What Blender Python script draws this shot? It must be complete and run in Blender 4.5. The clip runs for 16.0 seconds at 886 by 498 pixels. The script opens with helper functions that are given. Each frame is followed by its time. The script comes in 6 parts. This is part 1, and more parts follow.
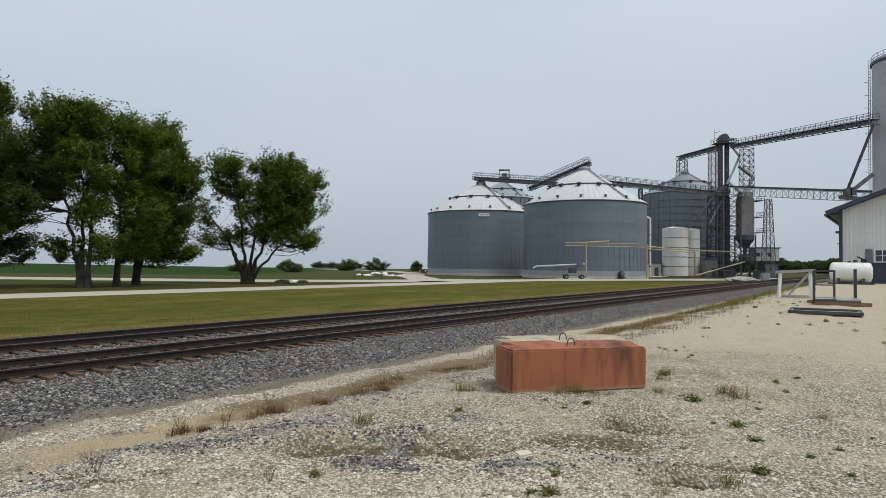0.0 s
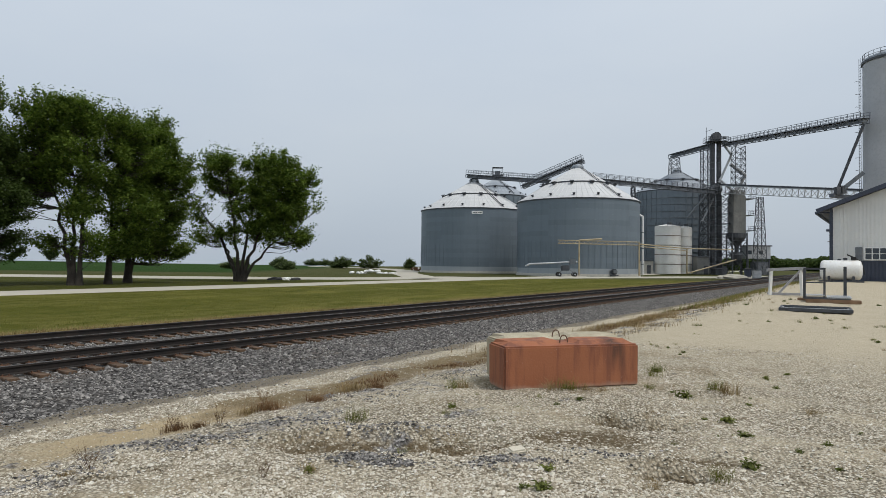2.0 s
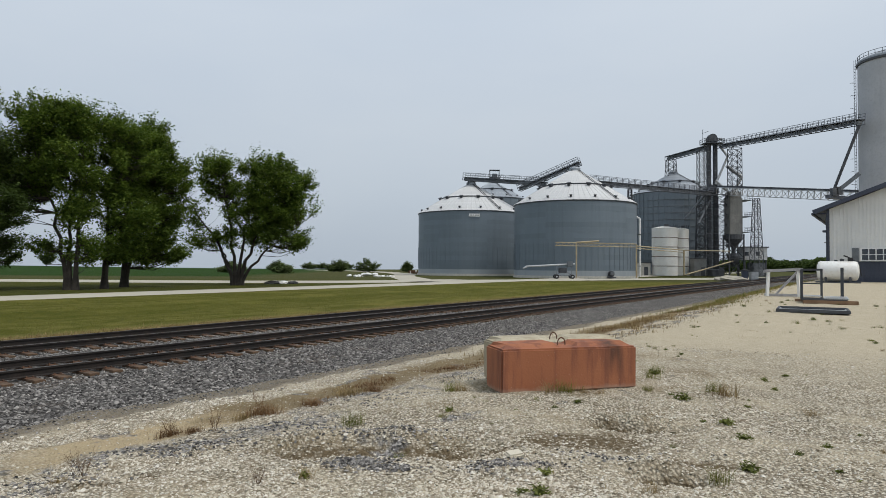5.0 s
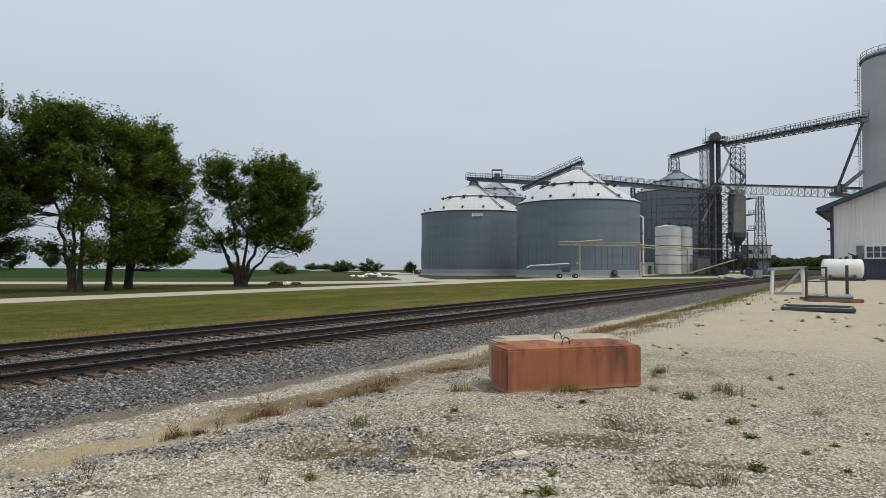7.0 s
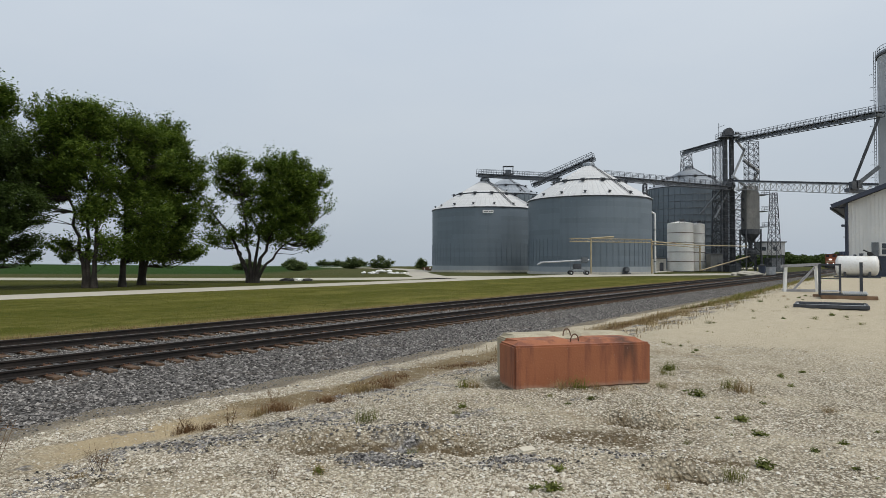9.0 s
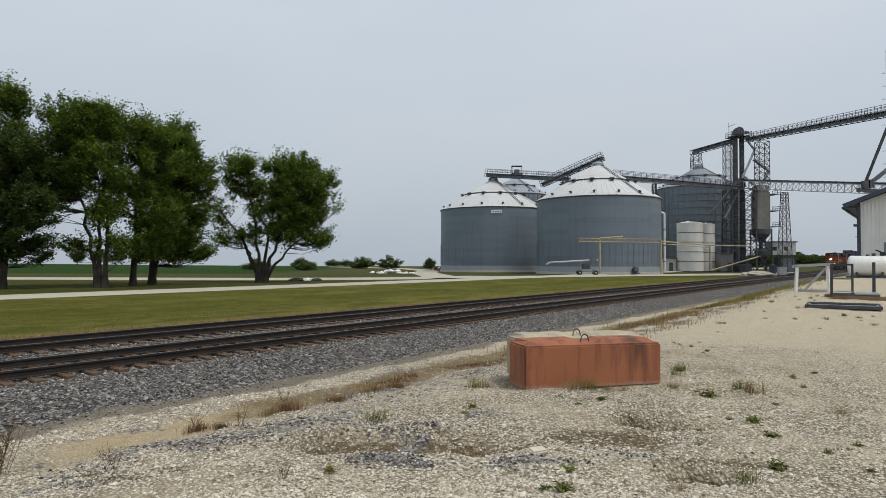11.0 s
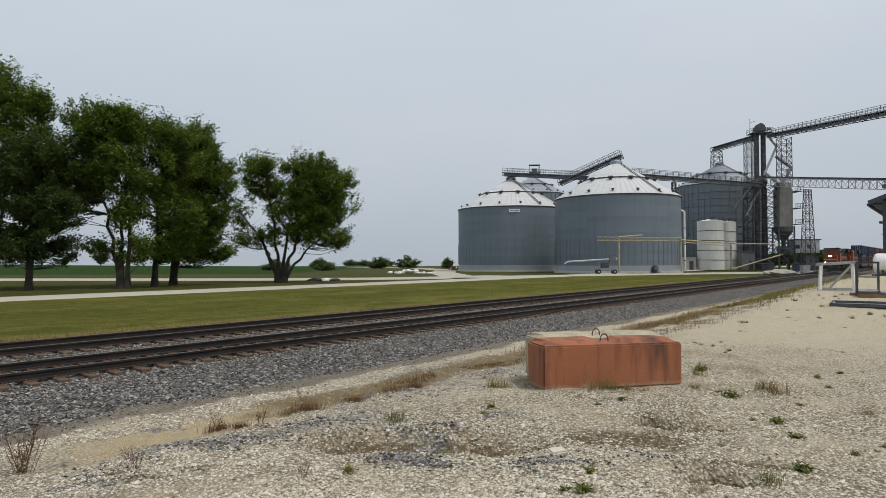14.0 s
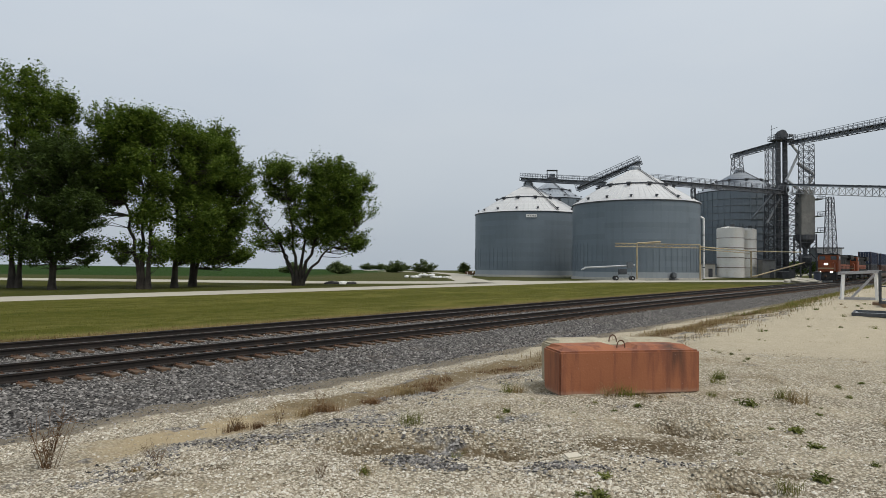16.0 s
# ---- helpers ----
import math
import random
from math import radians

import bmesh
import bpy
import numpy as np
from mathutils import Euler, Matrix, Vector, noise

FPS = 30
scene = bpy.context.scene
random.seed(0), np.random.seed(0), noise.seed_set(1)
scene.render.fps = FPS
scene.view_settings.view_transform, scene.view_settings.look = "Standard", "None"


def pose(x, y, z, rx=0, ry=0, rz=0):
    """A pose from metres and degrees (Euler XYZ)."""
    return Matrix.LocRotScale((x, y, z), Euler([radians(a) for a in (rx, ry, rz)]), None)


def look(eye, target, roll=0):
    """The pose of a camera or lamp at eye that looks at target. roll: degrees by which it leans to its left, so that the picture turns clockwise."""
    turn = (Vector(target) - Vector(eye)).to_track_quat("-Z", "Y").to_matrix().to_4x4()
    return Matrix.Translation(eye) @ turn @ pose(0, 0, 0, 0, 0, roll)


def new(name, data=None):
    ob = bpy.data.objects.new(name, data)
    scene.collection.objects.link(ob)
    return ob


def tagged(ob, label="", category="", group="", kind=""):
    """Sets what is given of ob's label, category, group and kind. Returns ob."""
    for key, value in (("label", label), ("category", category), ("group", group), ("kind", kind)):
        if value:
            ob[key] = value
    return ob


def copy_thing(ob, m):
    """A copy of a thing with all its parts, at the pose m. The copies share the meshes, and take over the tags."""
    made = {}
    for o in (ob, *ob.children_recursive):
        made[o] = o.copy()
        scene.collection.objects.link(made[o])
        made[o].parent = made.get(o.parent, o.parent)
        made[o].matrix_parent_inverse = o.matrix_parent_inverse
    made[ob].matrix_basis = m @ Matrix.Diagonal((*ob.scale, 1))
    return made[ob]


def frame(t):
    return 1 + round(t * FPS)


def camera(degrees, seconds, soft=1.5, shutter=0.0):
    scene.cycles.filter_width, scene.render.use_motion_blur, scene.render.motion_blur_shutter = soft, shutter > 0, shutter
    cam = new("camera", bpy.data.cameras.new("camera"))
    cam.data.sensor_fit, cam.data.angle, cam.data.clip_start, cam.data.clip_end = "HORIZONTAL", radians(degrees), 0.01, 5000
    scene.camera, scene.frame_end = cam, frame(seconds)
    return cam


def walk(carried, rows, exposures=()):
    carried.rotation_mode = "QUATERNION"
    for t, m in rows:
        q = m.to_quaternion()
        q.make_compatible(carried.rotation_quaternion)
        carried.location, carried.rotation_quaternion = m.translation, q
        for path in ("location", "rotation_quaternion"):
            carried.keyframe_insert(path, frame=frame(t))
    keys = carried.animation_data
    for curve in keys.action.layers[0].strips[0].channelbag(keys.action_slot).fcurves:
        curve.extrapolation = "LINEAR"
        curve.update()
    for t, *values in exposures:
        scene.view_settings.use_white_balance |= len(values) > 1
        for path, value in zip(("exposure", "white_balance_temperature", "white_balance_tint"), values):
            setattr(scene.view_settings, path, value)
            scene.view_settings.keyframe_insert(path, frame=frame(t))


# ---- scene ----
cam = camera(69.78, 16.0, 0.85)
walk(cam, [
    (0.0, look((-0.000, 0.000, 1.690), (-0.000, 49.985, 2.920), 0.550)),
    (0.5, look((-0.005, -0.013, 1.690), (0.039, 49.968, 3.062), 0.082)),
    (1.0, look((-0.000, -0.022, 1.691), (0.524, 49.961, 2.900), 0.722)),
    (1.5, look((-0.003, -0.029, 1.690), (0.467, 49.959, 2.671), 0.369)),
    (2.0, look((-0.007, -0.032, 1.686), (0.533, 49.954, 2.731), 0.597)),
    (2.5, look((-0.009, -0.032, 1.686), (0.661, 49.953, 2.707), 0.755)),
    (3.0, look((-0.006, -0.012, 1.687), (0.644, 49.970, 2.872), 0.443)),
    (3.5, look((-0.001, -0.016, 1.679), (0.683, 49.963, 2.966), 0.440)),
    (4.0, look((0.006, -0.005, 1.683), (0.869, 49.974, 2.853), 0.288)),
    (6.5, look((-0.001, 0.024, 1.683), (0.405, 50.002, 3.136), 0.244)),
    (7.0, look((-0.006, 0.028, 1.688), (0.502, 50.009, 2.955), -0.012)),
    (7.5, look((-0.005, 0.029, 1.684), (0.539, 50.015, 2.732), 0.115)),
    (8.0, look((-0.003, 0.021, 1.685), (0.466, 50.007, 2.740), 0.279)),
    (8.5, look((0.010, 0.015, 1.687), (0.008, 50.006, 2.583), 0.037)),
    (9.0, look((0.025, -0.001, 1.688), (-0.330, 49.988, 2.689), 0.035)),
    (11.5, look((0.005, 0.003, 1.687), (-1.189, 49.980, 2.667), -0.107)),
    (12.0, look((0.006, 0.012, 1.686), (-1.410, 49.983, 2.608), -0.340)),
    (12.5, look((0.004, 0.020, 1.687), (-1.696, 49.982, 2.637), -0.576)),
    (13.0, look((0.006, 0.020, 1.683), (-2.149, 49.965, 2.618), -0.641)),
    (13.5, look((0.006, 0.019, 1.686), (-2.412, 49.952, 2.619), -0.127)),
    (14.0, look((0.007, 0.017, 1.688), (-2.404, 49.950, 2.655), -0.202)),
    (14.5, look((0.003, 0.012, 1.689), (-2.420, 49.943, 2.725), 0.068)),
    (15.0, look((0.000, -0.015, 1.690), (-2.754, 49.895, 2.874), -0.132)),
    (15.5, look((-0.003, -0.028, 1.682), (-3.620, 49.826, 2.916), -0.002)),
    (16.0, look((0.000, -0.028, 1.686), (-3.713, 49.817, 3.004), 0.436)),
], exposures=[(0, 0.10, 6380, 10), (4, 0.10, 6370, 10), (8.5, 0.09, 6430, 10), (12, 0.08, 6520, 10), (16, 0.07, 6560, 10)])

# ---- light ----
world = bpy.data.worlds.new("sky")
scene.world = world
world.use_nodes = True
wn, wl = world.node_tree.nodes, world.node_tree.links
wn.clear()
w_out = wn.new("ShaderNodeOutputWorld")
w_bg = wn.new("ShaderNodeBackground")
w_sky = wn.new("ShaderNodeTexSky")
w_sky.sky_type = "NISHITA"
w_sky.sun_disc = False
SUN_ELEV, SUN_AZ = radians(60), radians(118)
w_sky.sun_elevation, w_sky.sun_rotation = SUN_ELEV, SUN_AZ
w_sky.air_density, w_sky.dust_density, w_sky.ozone_density = 1.0, 4.0, 1.0
w_mul = wn.new("ShaderNodeVectorMath")
w_mul.operation = "SCALE"
w_mul.inputs["Scale"].default_value = 0.10
w_tc = wn.new("ShaderNodeTexCoord")
w_map = wn.new("ShaderNodeMapping")
w_map.inputs["Scale"].default_value = (1.2, 1.2, 3.5)
w_noise = wn.new("ShaderNodeTexNoise")
w_noise.inputs["Scale"].default_value = 1.1
w_noise.inputs["Detail"].default_value = 5
w_ramp = wn.new("ShaderNodeValToRGB")
w_ramp.color_ramp.elements[0].position, w_ramp.color_ramp.elements[0].color = 0.25, (0.525, 0.59, 0.68, 1)
w_ramp.color_ramp.elements[1].position, w_ramp.color_ramp.elements[1].color = 0.75, (0.625, 0.67, 0.725, 1)
w_mix = wn.new("ShaderNodeMix")
w_mix.data_type = "RGBA"
w_mix.inputs["Factor"].default_value = 0.88
wl.new(w_tc.outputs["Generated"], w_map.inputs["Vector"])
wl.new(w_map.outputs["Vector"], w_noise.inputs["Vector"])
wl.new(w_noise.outputs["Fac"], w_ramp.inputs["Fac"])
wl.new(w_sky.outputs["Color"], w_mul.inputs[0])
wl.new(w_mul.outputs["Vector"], w_mix.inputs["A"])
wl.new(w_ramp.outputs["Color"], w_mix.inputs["B"])
# the cloud deck grows thicker and bluer towards the horizon
w_xyz = wn.new("ShaderNodeSeparateXYZ")
w_band = wn.new("ShaderNodeValToRGB")
for e, (q, c) in zip(w_band.color_ramp.elements, ((0.0, (0.785, 0.81, 0.82, 1)), (0.36, (1.05, 1.055, 1.04, 1)))):
    e.position, e.color = q, c
w_deck = wn.new("ShaderNodeMix")
w_deck.data_type, w_deck.blend_type = "RGBA", "MULTIPLY"
w_deck.inputs["Factor"].default_value = 1.0
wl.new(w_tc.outputs["Generated"], w_xyz.inputs["Vector"])
wl.new(w_xyz.outputs["Z"], w_band.inputs["Fac"])
wl.new(w_mix.outputs["Result"], w_deck.inputs["A"])
wl.new(w_band.outputs["Color"], w_deck.inputs["B"])
wl.new(w_deck.outputs["Result"], w_bg.inputs["Color"])
w_bg.inputs["Strength"].default_value = 1.0
wl.new(w_bg.outputs["Background"], w_out.inputs["Surface"])

sun = new("sun", bpy.data.lights.new("sun", "SUN"))
sun.data.energy, sun.data.angle, sun.data.color = 1.9, radians(12), (1.0, 0.95, 0.87)
SUN_DIR = Vector((math.sin(SUN_AZ) * math.cos(SUN_ELEV), math.cos(SUN_AZ) * math.cos(SUN_ELEV), math.sin(SUN_ELEV)))
sun.matrix_world = look(SUN_DIR * 100, (0, 0, 0))

# ---- plan ----
AZ = radians(35.8)
NS, DS = Vector((-math.cos(AZ), math.sin(AZ), 0)), Vector((math.sin(AZ), math.cos(AZ), 0))
RAIL_Z = -0.51
TRACKS = (15.40, 19.64)


def at(s, a, z=0.0):
    """A place from its distance across (s) and along (a) the railway."""
    return NS * s + DS * a + Vector((0, 0, z))


def sm(lo, hi, v):
    u = min(1.0, max(0.0, (v - lo) / (hi - lo)))
    return u * u * (3 - 2 * u)


def lerp_table(v, tab):
    for (a0, b0), (a1, b1) in zip(tab, tab[1:]):
        if v <= a1:
            return b0 + (b1 - b0) * min(1, max(0, (v - a0) / (a1 - a0)))
    return tab[-1][1]


PROFILE = [(4.6, 0), (6.2, -0.2), (7.4, -0.33), (8.4, -0.43), (9.2, -0.49), (9.8, -0.57), (10.4, -0.75), (11.0, -1.0), (21.9, -1.0), (22.6, -0.80), (26, -0.72), (34, -0.6), (400, -0.6)]


# dips in the yard: centre, half widths, depth
PITS = ((-0.5, 5.95, 1.15, 0.24, 0.13), (2.28, 6.64, 0.34, 0.13, 0.20), (1.9, 6.76, 0.18, 0.11, 0.14), (1.9, 5.15, 0.27, 0.10, 0.14), (-2.74, 5.0, 0.28, 0.07, 0.06), (-2.4, 5.29, 0.2, 0.06, 0.05))


def ground_z(x, y):
    s, a = -x * math.cos(AZ) + y * math.sin(AZ), x * math.sin(AZ) + y * math.cos(AZ)
    z = lerp_table(s, PROFILE)
    z += 0.66 * sm(12, 46, y) * (1 - sm(4.2, 9.5, s)) * sm(-60, -20, a)
    if s < 10.2:
        r = math.hypot(x, y)
        k = (1 - sm(9.4, 10.2, s)) * (1 - sm(25, 40, r))
        z += k * (0.07 * noise.noise((x * 0.7, y * 0.7, 0)) + 0.045 * noise.noise((x * 2.1, y * 2.1, 5)) + 0.02 * noise.noise((x * 5.3, y * 5.3, 8)))
        z += 0.03 * math.exp(-((s - 8.1 + 0.25 * noise.noise((a * 0.5, 0, 3))) / 0.45) ** 2) * (1 - sm(18, 30, a))
        for cx, cy, rx, ry, depth in PITS:
            u, v = (x - cx) / rx, (y - cy) / ry
            w = u * u + v * v + 0.5 * noise.noise((x * 4.5, y * 4.5, 1))
            z -= depth * math.exp(-w * w * 0.6)
            z += 0.5 * depth * math.exp(-(u / 1.2) ** 2 - ((v - 2.0) / 0.8) ** 2)
    r = math.hypot(x, y)
    if r > 330:
        z -= 0.014 * (r - 330) * (1 - 0.75 * sm(0.35, 0.7, -x / r))
    if s > 90 and x < -40:
        z += 1.6 * sm(60, 260, -x) * sm(90, 260, y)
    return z


def mesh_from(name, verts, faces, smooth=False):
    me = bpy.data.meshes.new(name)
    me.from_pydata(verts, [], faces)
    me.update()
    if smooth:
        me.polygons.foreach_set("use_smooth", [True] * len(me.polygons))
    return me


def mesh_np(name, verts, faces, smooth=False):
    """A mesh from arrays, all faces with the same number of corners."""
    me = bpy.data.meshes.new(name)
    verts, faces = np.asarray(verts, np.float32).reshape(-1, 3), np.asarray(faces, np.int32)
    n, k = faces.shape
    me.vertices.add(len(verts))
    me.vertices.foreach_set("co", verts.ravel())
    me.loops.add(n * k)
    me.loops.foreach_set("vertex_index", faces.ravel())
    me.polygons.add(n)
    me.polygons.foreach_set("loop_start", np.arange(n, dtype=np.int32) * k)
    if smooth:
        me.polygons.foreach_set("use_smooth", np.ones(n, bool))
    me.update(calc_edges=True)
    return me


# ---- materials ----
class Mat:
    """A node material and short ways to add nodes to it."""

    def __init__(self, name, rough=0.8, metal=0.0):
        self.m = bpy.data.materials.new(name)
        self.m.use_nodes = True
        self.t = self.m.node_tree
        self.b = self.t.nodes["Principled BSDF"]
        self.b.inputs["Roughness"].default_value = rough
        self.b.inputs["Metallic"].default_value = metal

    def dull(self):
        """Takes most of the sheen off loose, rough stuff."""
        self.b.inputs["Specular IOR Level"].default_value = 0.12
        return self

    def node(self, kind, **kw):
        n = self.t.nodes.new("ShaderNode" + kind)
        if "operation" in kw:
            n.operation = kw["operation"]
        if "data_type" in kw:
            n.data_type = kw["data_type"]
        if "blend_type" in kw:
            n.blend_type = kw["blend_type"]
        if "interpolation_type" in kw:
            n.interpolation_type = kw["interpolation_type"]
        if "feature" in kw:
            n.feature = kw["feature"]
        return n

    def put(self, sock, v):
        if isinstance(v, bpy.types.NodeSocket):
            self.t.links.new(v, sock)
        elif v is not None:
            sock.default_value = v

    def pos(self):
        return self.node("NewGeometry").outputs["Position"]

    def obj(self):
        return self.node("TexCoord").outputs["Object"]

    def scaled(self, vec, sc):
        n = self.node("Mapping")
        n.inputs["Scale"].default_value = sc
        self.put(n.inputs["Vector"], vec)
        return n.outputs["Vector"]

    def noise(self, vec, scale, detail=4, rough=0.55, out="Fac"):
        n = self.node("TexNoise")
        self.put(n.inputs["Vector"], vec)
        n.inputs["Scale"].default_value, n.inputs["Detail"].default_value, n.inputs["Roughness"].default_value = scale, detail, rough
        return n.outputs[out]

    def voronoi(self, vec, scale, out="Color", feature="F1"):
        n = self.node("TexVoronoi", feature=feature)
        self.put(n.inputs["Vector"], vec)
        n.inputs["Scale"].default_value = scale
        return n.outputs[out]

    def ramp(self, fac, stops):
        n = self.node("ValToRGB")
        el = n.color_ramp.elements
        while len(el) < len(stops):
            el.new(0.5)
        for e, (p, c) in zip(el, stops):
            e.position, e.color = p, (*c, 1) if len(c) == 3 else c
        self.put(n.inputs["Fac"], fac)
        return n.outputs["Color"]

    def mix(self, fac, a, b, mode="MIX"):
        n = self.node("Mix", data_type="RGBA", blend_type=mode)
        for k, v in (("Factor", fac), ("A", a), ("B", b)):
            if isinstance(v, tuple) and len(v) == 3:
                v = (*v, 1)
            self.put(n.inputs[k], v)
        return n.outputs["Result"]

    def math(self, op, a, b=0.0, c=None):
        n = self.node("Math", operation=op)
        self.put(n.inputs[0], a)
        self.put(n.inputs[1], b)
        if c is not None:
            self.put(n.inputs[2], c)
        return n.outputs[0]

    def step(self, v, lo, hi):
        n = self.node("MapRange", interpolation_type="SMOOTHSTEP")
        self.put(n.inputs["Value"], v)
        n.inputs["From Min"].default_value, n.inputs["From Max"].default_value = lo, hi
        return n.outputs["Result"]

    def dot(self, vec, d):
        n = self.node("VectorMath", operation="DOT_PRODUCT")
        self.put(n.inputs[0], vec)
        n.inputs[1].default_value = d
        return n.outputs["Value"]

    def bump(self, h, strength=0.4, dist=0.02, then=None):
        n = self.node("Bump")
        n.inputs["Strength"].default_value, n.inputs["Distance"].default_value = strength, dist
        self.put(n.inputs["Height"], h)
        if then is not None:
            self.put(n.inputs["Normal"], then)
        return n.outputs["Normal"]

    def set(self, color=None, rough=None, normal=None):
        if isinstance(color, tuple) and len(color) == 3:
            color = (*color, 1)
        self.put(self.b.inputs["Base Color"], color)
        self.put(self.b.inputs["Roughness"], rough)
        if normal is not None:
            self.put(self.b.inputs["Normal"], normal)
        return self.m


def worn(name, c1, c2, rough=0.7, metal=0.0, scale=1.2, fine=14.0, bump=0.25, streak=0.0, c3=None):
    """Paint, metal or wood with stains at two scales and fine relief."""
    m = Mat(name, rough, metal)
    v = m.obj()
    big = m.noise(v, scale, 5)
    col = m.mix(m.step(big, 0.35, 0.68), c1, c2)
    small = m.noise(v, fine, 4)
    col = m.mix(m.math("MULTIPLY", m.step(small, 0.45, 0.75), 0.5), col, c3 or tuple(x * 0.6 for x in c1))
    if streak:
        st = m.noise(m.scaled(v, (1, 1, 0.06)), streak, 3)
        col = m.mix(m.math("MULTIPLY", m.step(st, 0.5, 0.75), 0.45), col, c3 or tuple(x * 0.55 for x in c1))
    r = m.math("MULTIPLY_ADD", small, 0.25, rough - 0.12)
    return m.set(col, r, m.bump(small, bump, 0.004))


def part(name, bm, material, parent=None, label="", smooth=False):
    """Links a bmesh (or mesh) as one mesh object, under a thing or part."""
    if isinstance(bm, bmesh.types.BMesh):
        me = bpy.data.meshes.new(name)
        bm.to_mesh(me)
        bm.free()
    else:
        me = bm
    if material and not me.materials:
        me.materials.append(material)
    if smooth:
        me.polygons.foreach_set("use_smooth", [True] * len(me.polygons))
    ob = new(name, me)
    if parent:
        ob.parent = parent
    if label:
        ob["label"] = label
    return ob


def thing(name, label, category, m=None, group="", kind=""):
    ob = new(name)
    ob.empty_display_size = 0.2
    if m is not None:
        ob.matrix_basis = m
    return tagged(ob, label, category, group, kind)


def bm_box(sx, sy, sz, m=None, bevel=0.0, bm=None):
    """A box standing on its base centre."""
    b2 = bmesh.new()
    bmesh.ops.create_cube(b2, size=1, matrix=Matrix.Translation((0, 0, sz / 2)) @ Matrix.Diagonal((sx, sy, sz, 1)))
    if bevel:
        bmesh.ops.bevel(b2, geom=b2.edges[:], offset=bevel, segments=2, affect="EDGES")
    if m is not None:
        b2.transform(m)
    return join_bm(bm, b2)


def join_bm(bm, b2):
    if bm is None:
        return b2
    me = bpy.data.meshes.new("tmp")
    b2.to_mesh(me)
    b2.free()
    bm.from_mesh(me)
    bpy.data.meshes.remove(me)
    return bm


def bm_tube(p, q, r0, r1=None, seg=8, bm=None, cap=True):
    """A round bar from p to q."""
    p, q = Vector(p), Vector(q)
    r1 = r0 if r1 is None else r1
    bm = bm or bmesh.new()
    d = q - p
    m = Matrix.Translation((p + q) / 2) @ d.to_track_quat("Z", "Y").to_matrix().to_4x4()
    bmesh.ops.create_cone(bm, cap_ends=cap, segments=seg, radius1=r0, radius2=r1, depth=d.length, matrix=m)
    return bm


def bm_beam(p, q, w, h=None, bm=None):
    """A square bar from p to q."""
    p, q = Vector(p), Vector(q)
    h = h or w
    d = q - p
    m = Matrix.Translation(p) @ d.to_track_quat("Z", "Y").to_matrix().to_4x4()
    return bm_box(w, h, d.length, m, 0, bm)


def bm_lathe(profile, seg=48, bm=None, m=None):
    """A body of revolution round z from (radius, height) pairs."""
    b2 = bmesh.new()
    rings = []
    for r, z in profile:
        if r < 1e-4:
            rings.append([b2.verts.new((0, 0, z))])
        else:
            rings.append([b2.verts.new((r * math.cos(2 * math.pi * i / seg), r * math.sin(2 * math.pi * i / seg), z)) for i in range(seg)])
    for a, b in zip(rings, rings[1:]):
        for i in range(seg):
            j = (i + 1) % seg
            if len(a) == 1:
                b2.faces.new((a[0], b[j], b[i]))
            elif len(b) == 1:
                b2.faces.new((a[i], a[j], b[0]))
            else:
                b2.faces.new((a[i], a[j], b[j], b[i]))
    bmesh.ops.recalc_face_normals(b2, faces=b2.faces[:])
    if m is not None:
        b2.transform(m)
    return join_bm(bm, b2)


HOLLOWS = tuple(q[:4] for q in PITS) + ((1.45, 6.15, 0.6, 0.28), (2.2, 5.5, 0.4, 0.14))


def in_hollow(x, y):
    return any(((x - cx) / rx) ** 2 + ((y - cy) / ry) ** 2 < 0.8 for cx, cy, rx, ry in HOLLOWS)


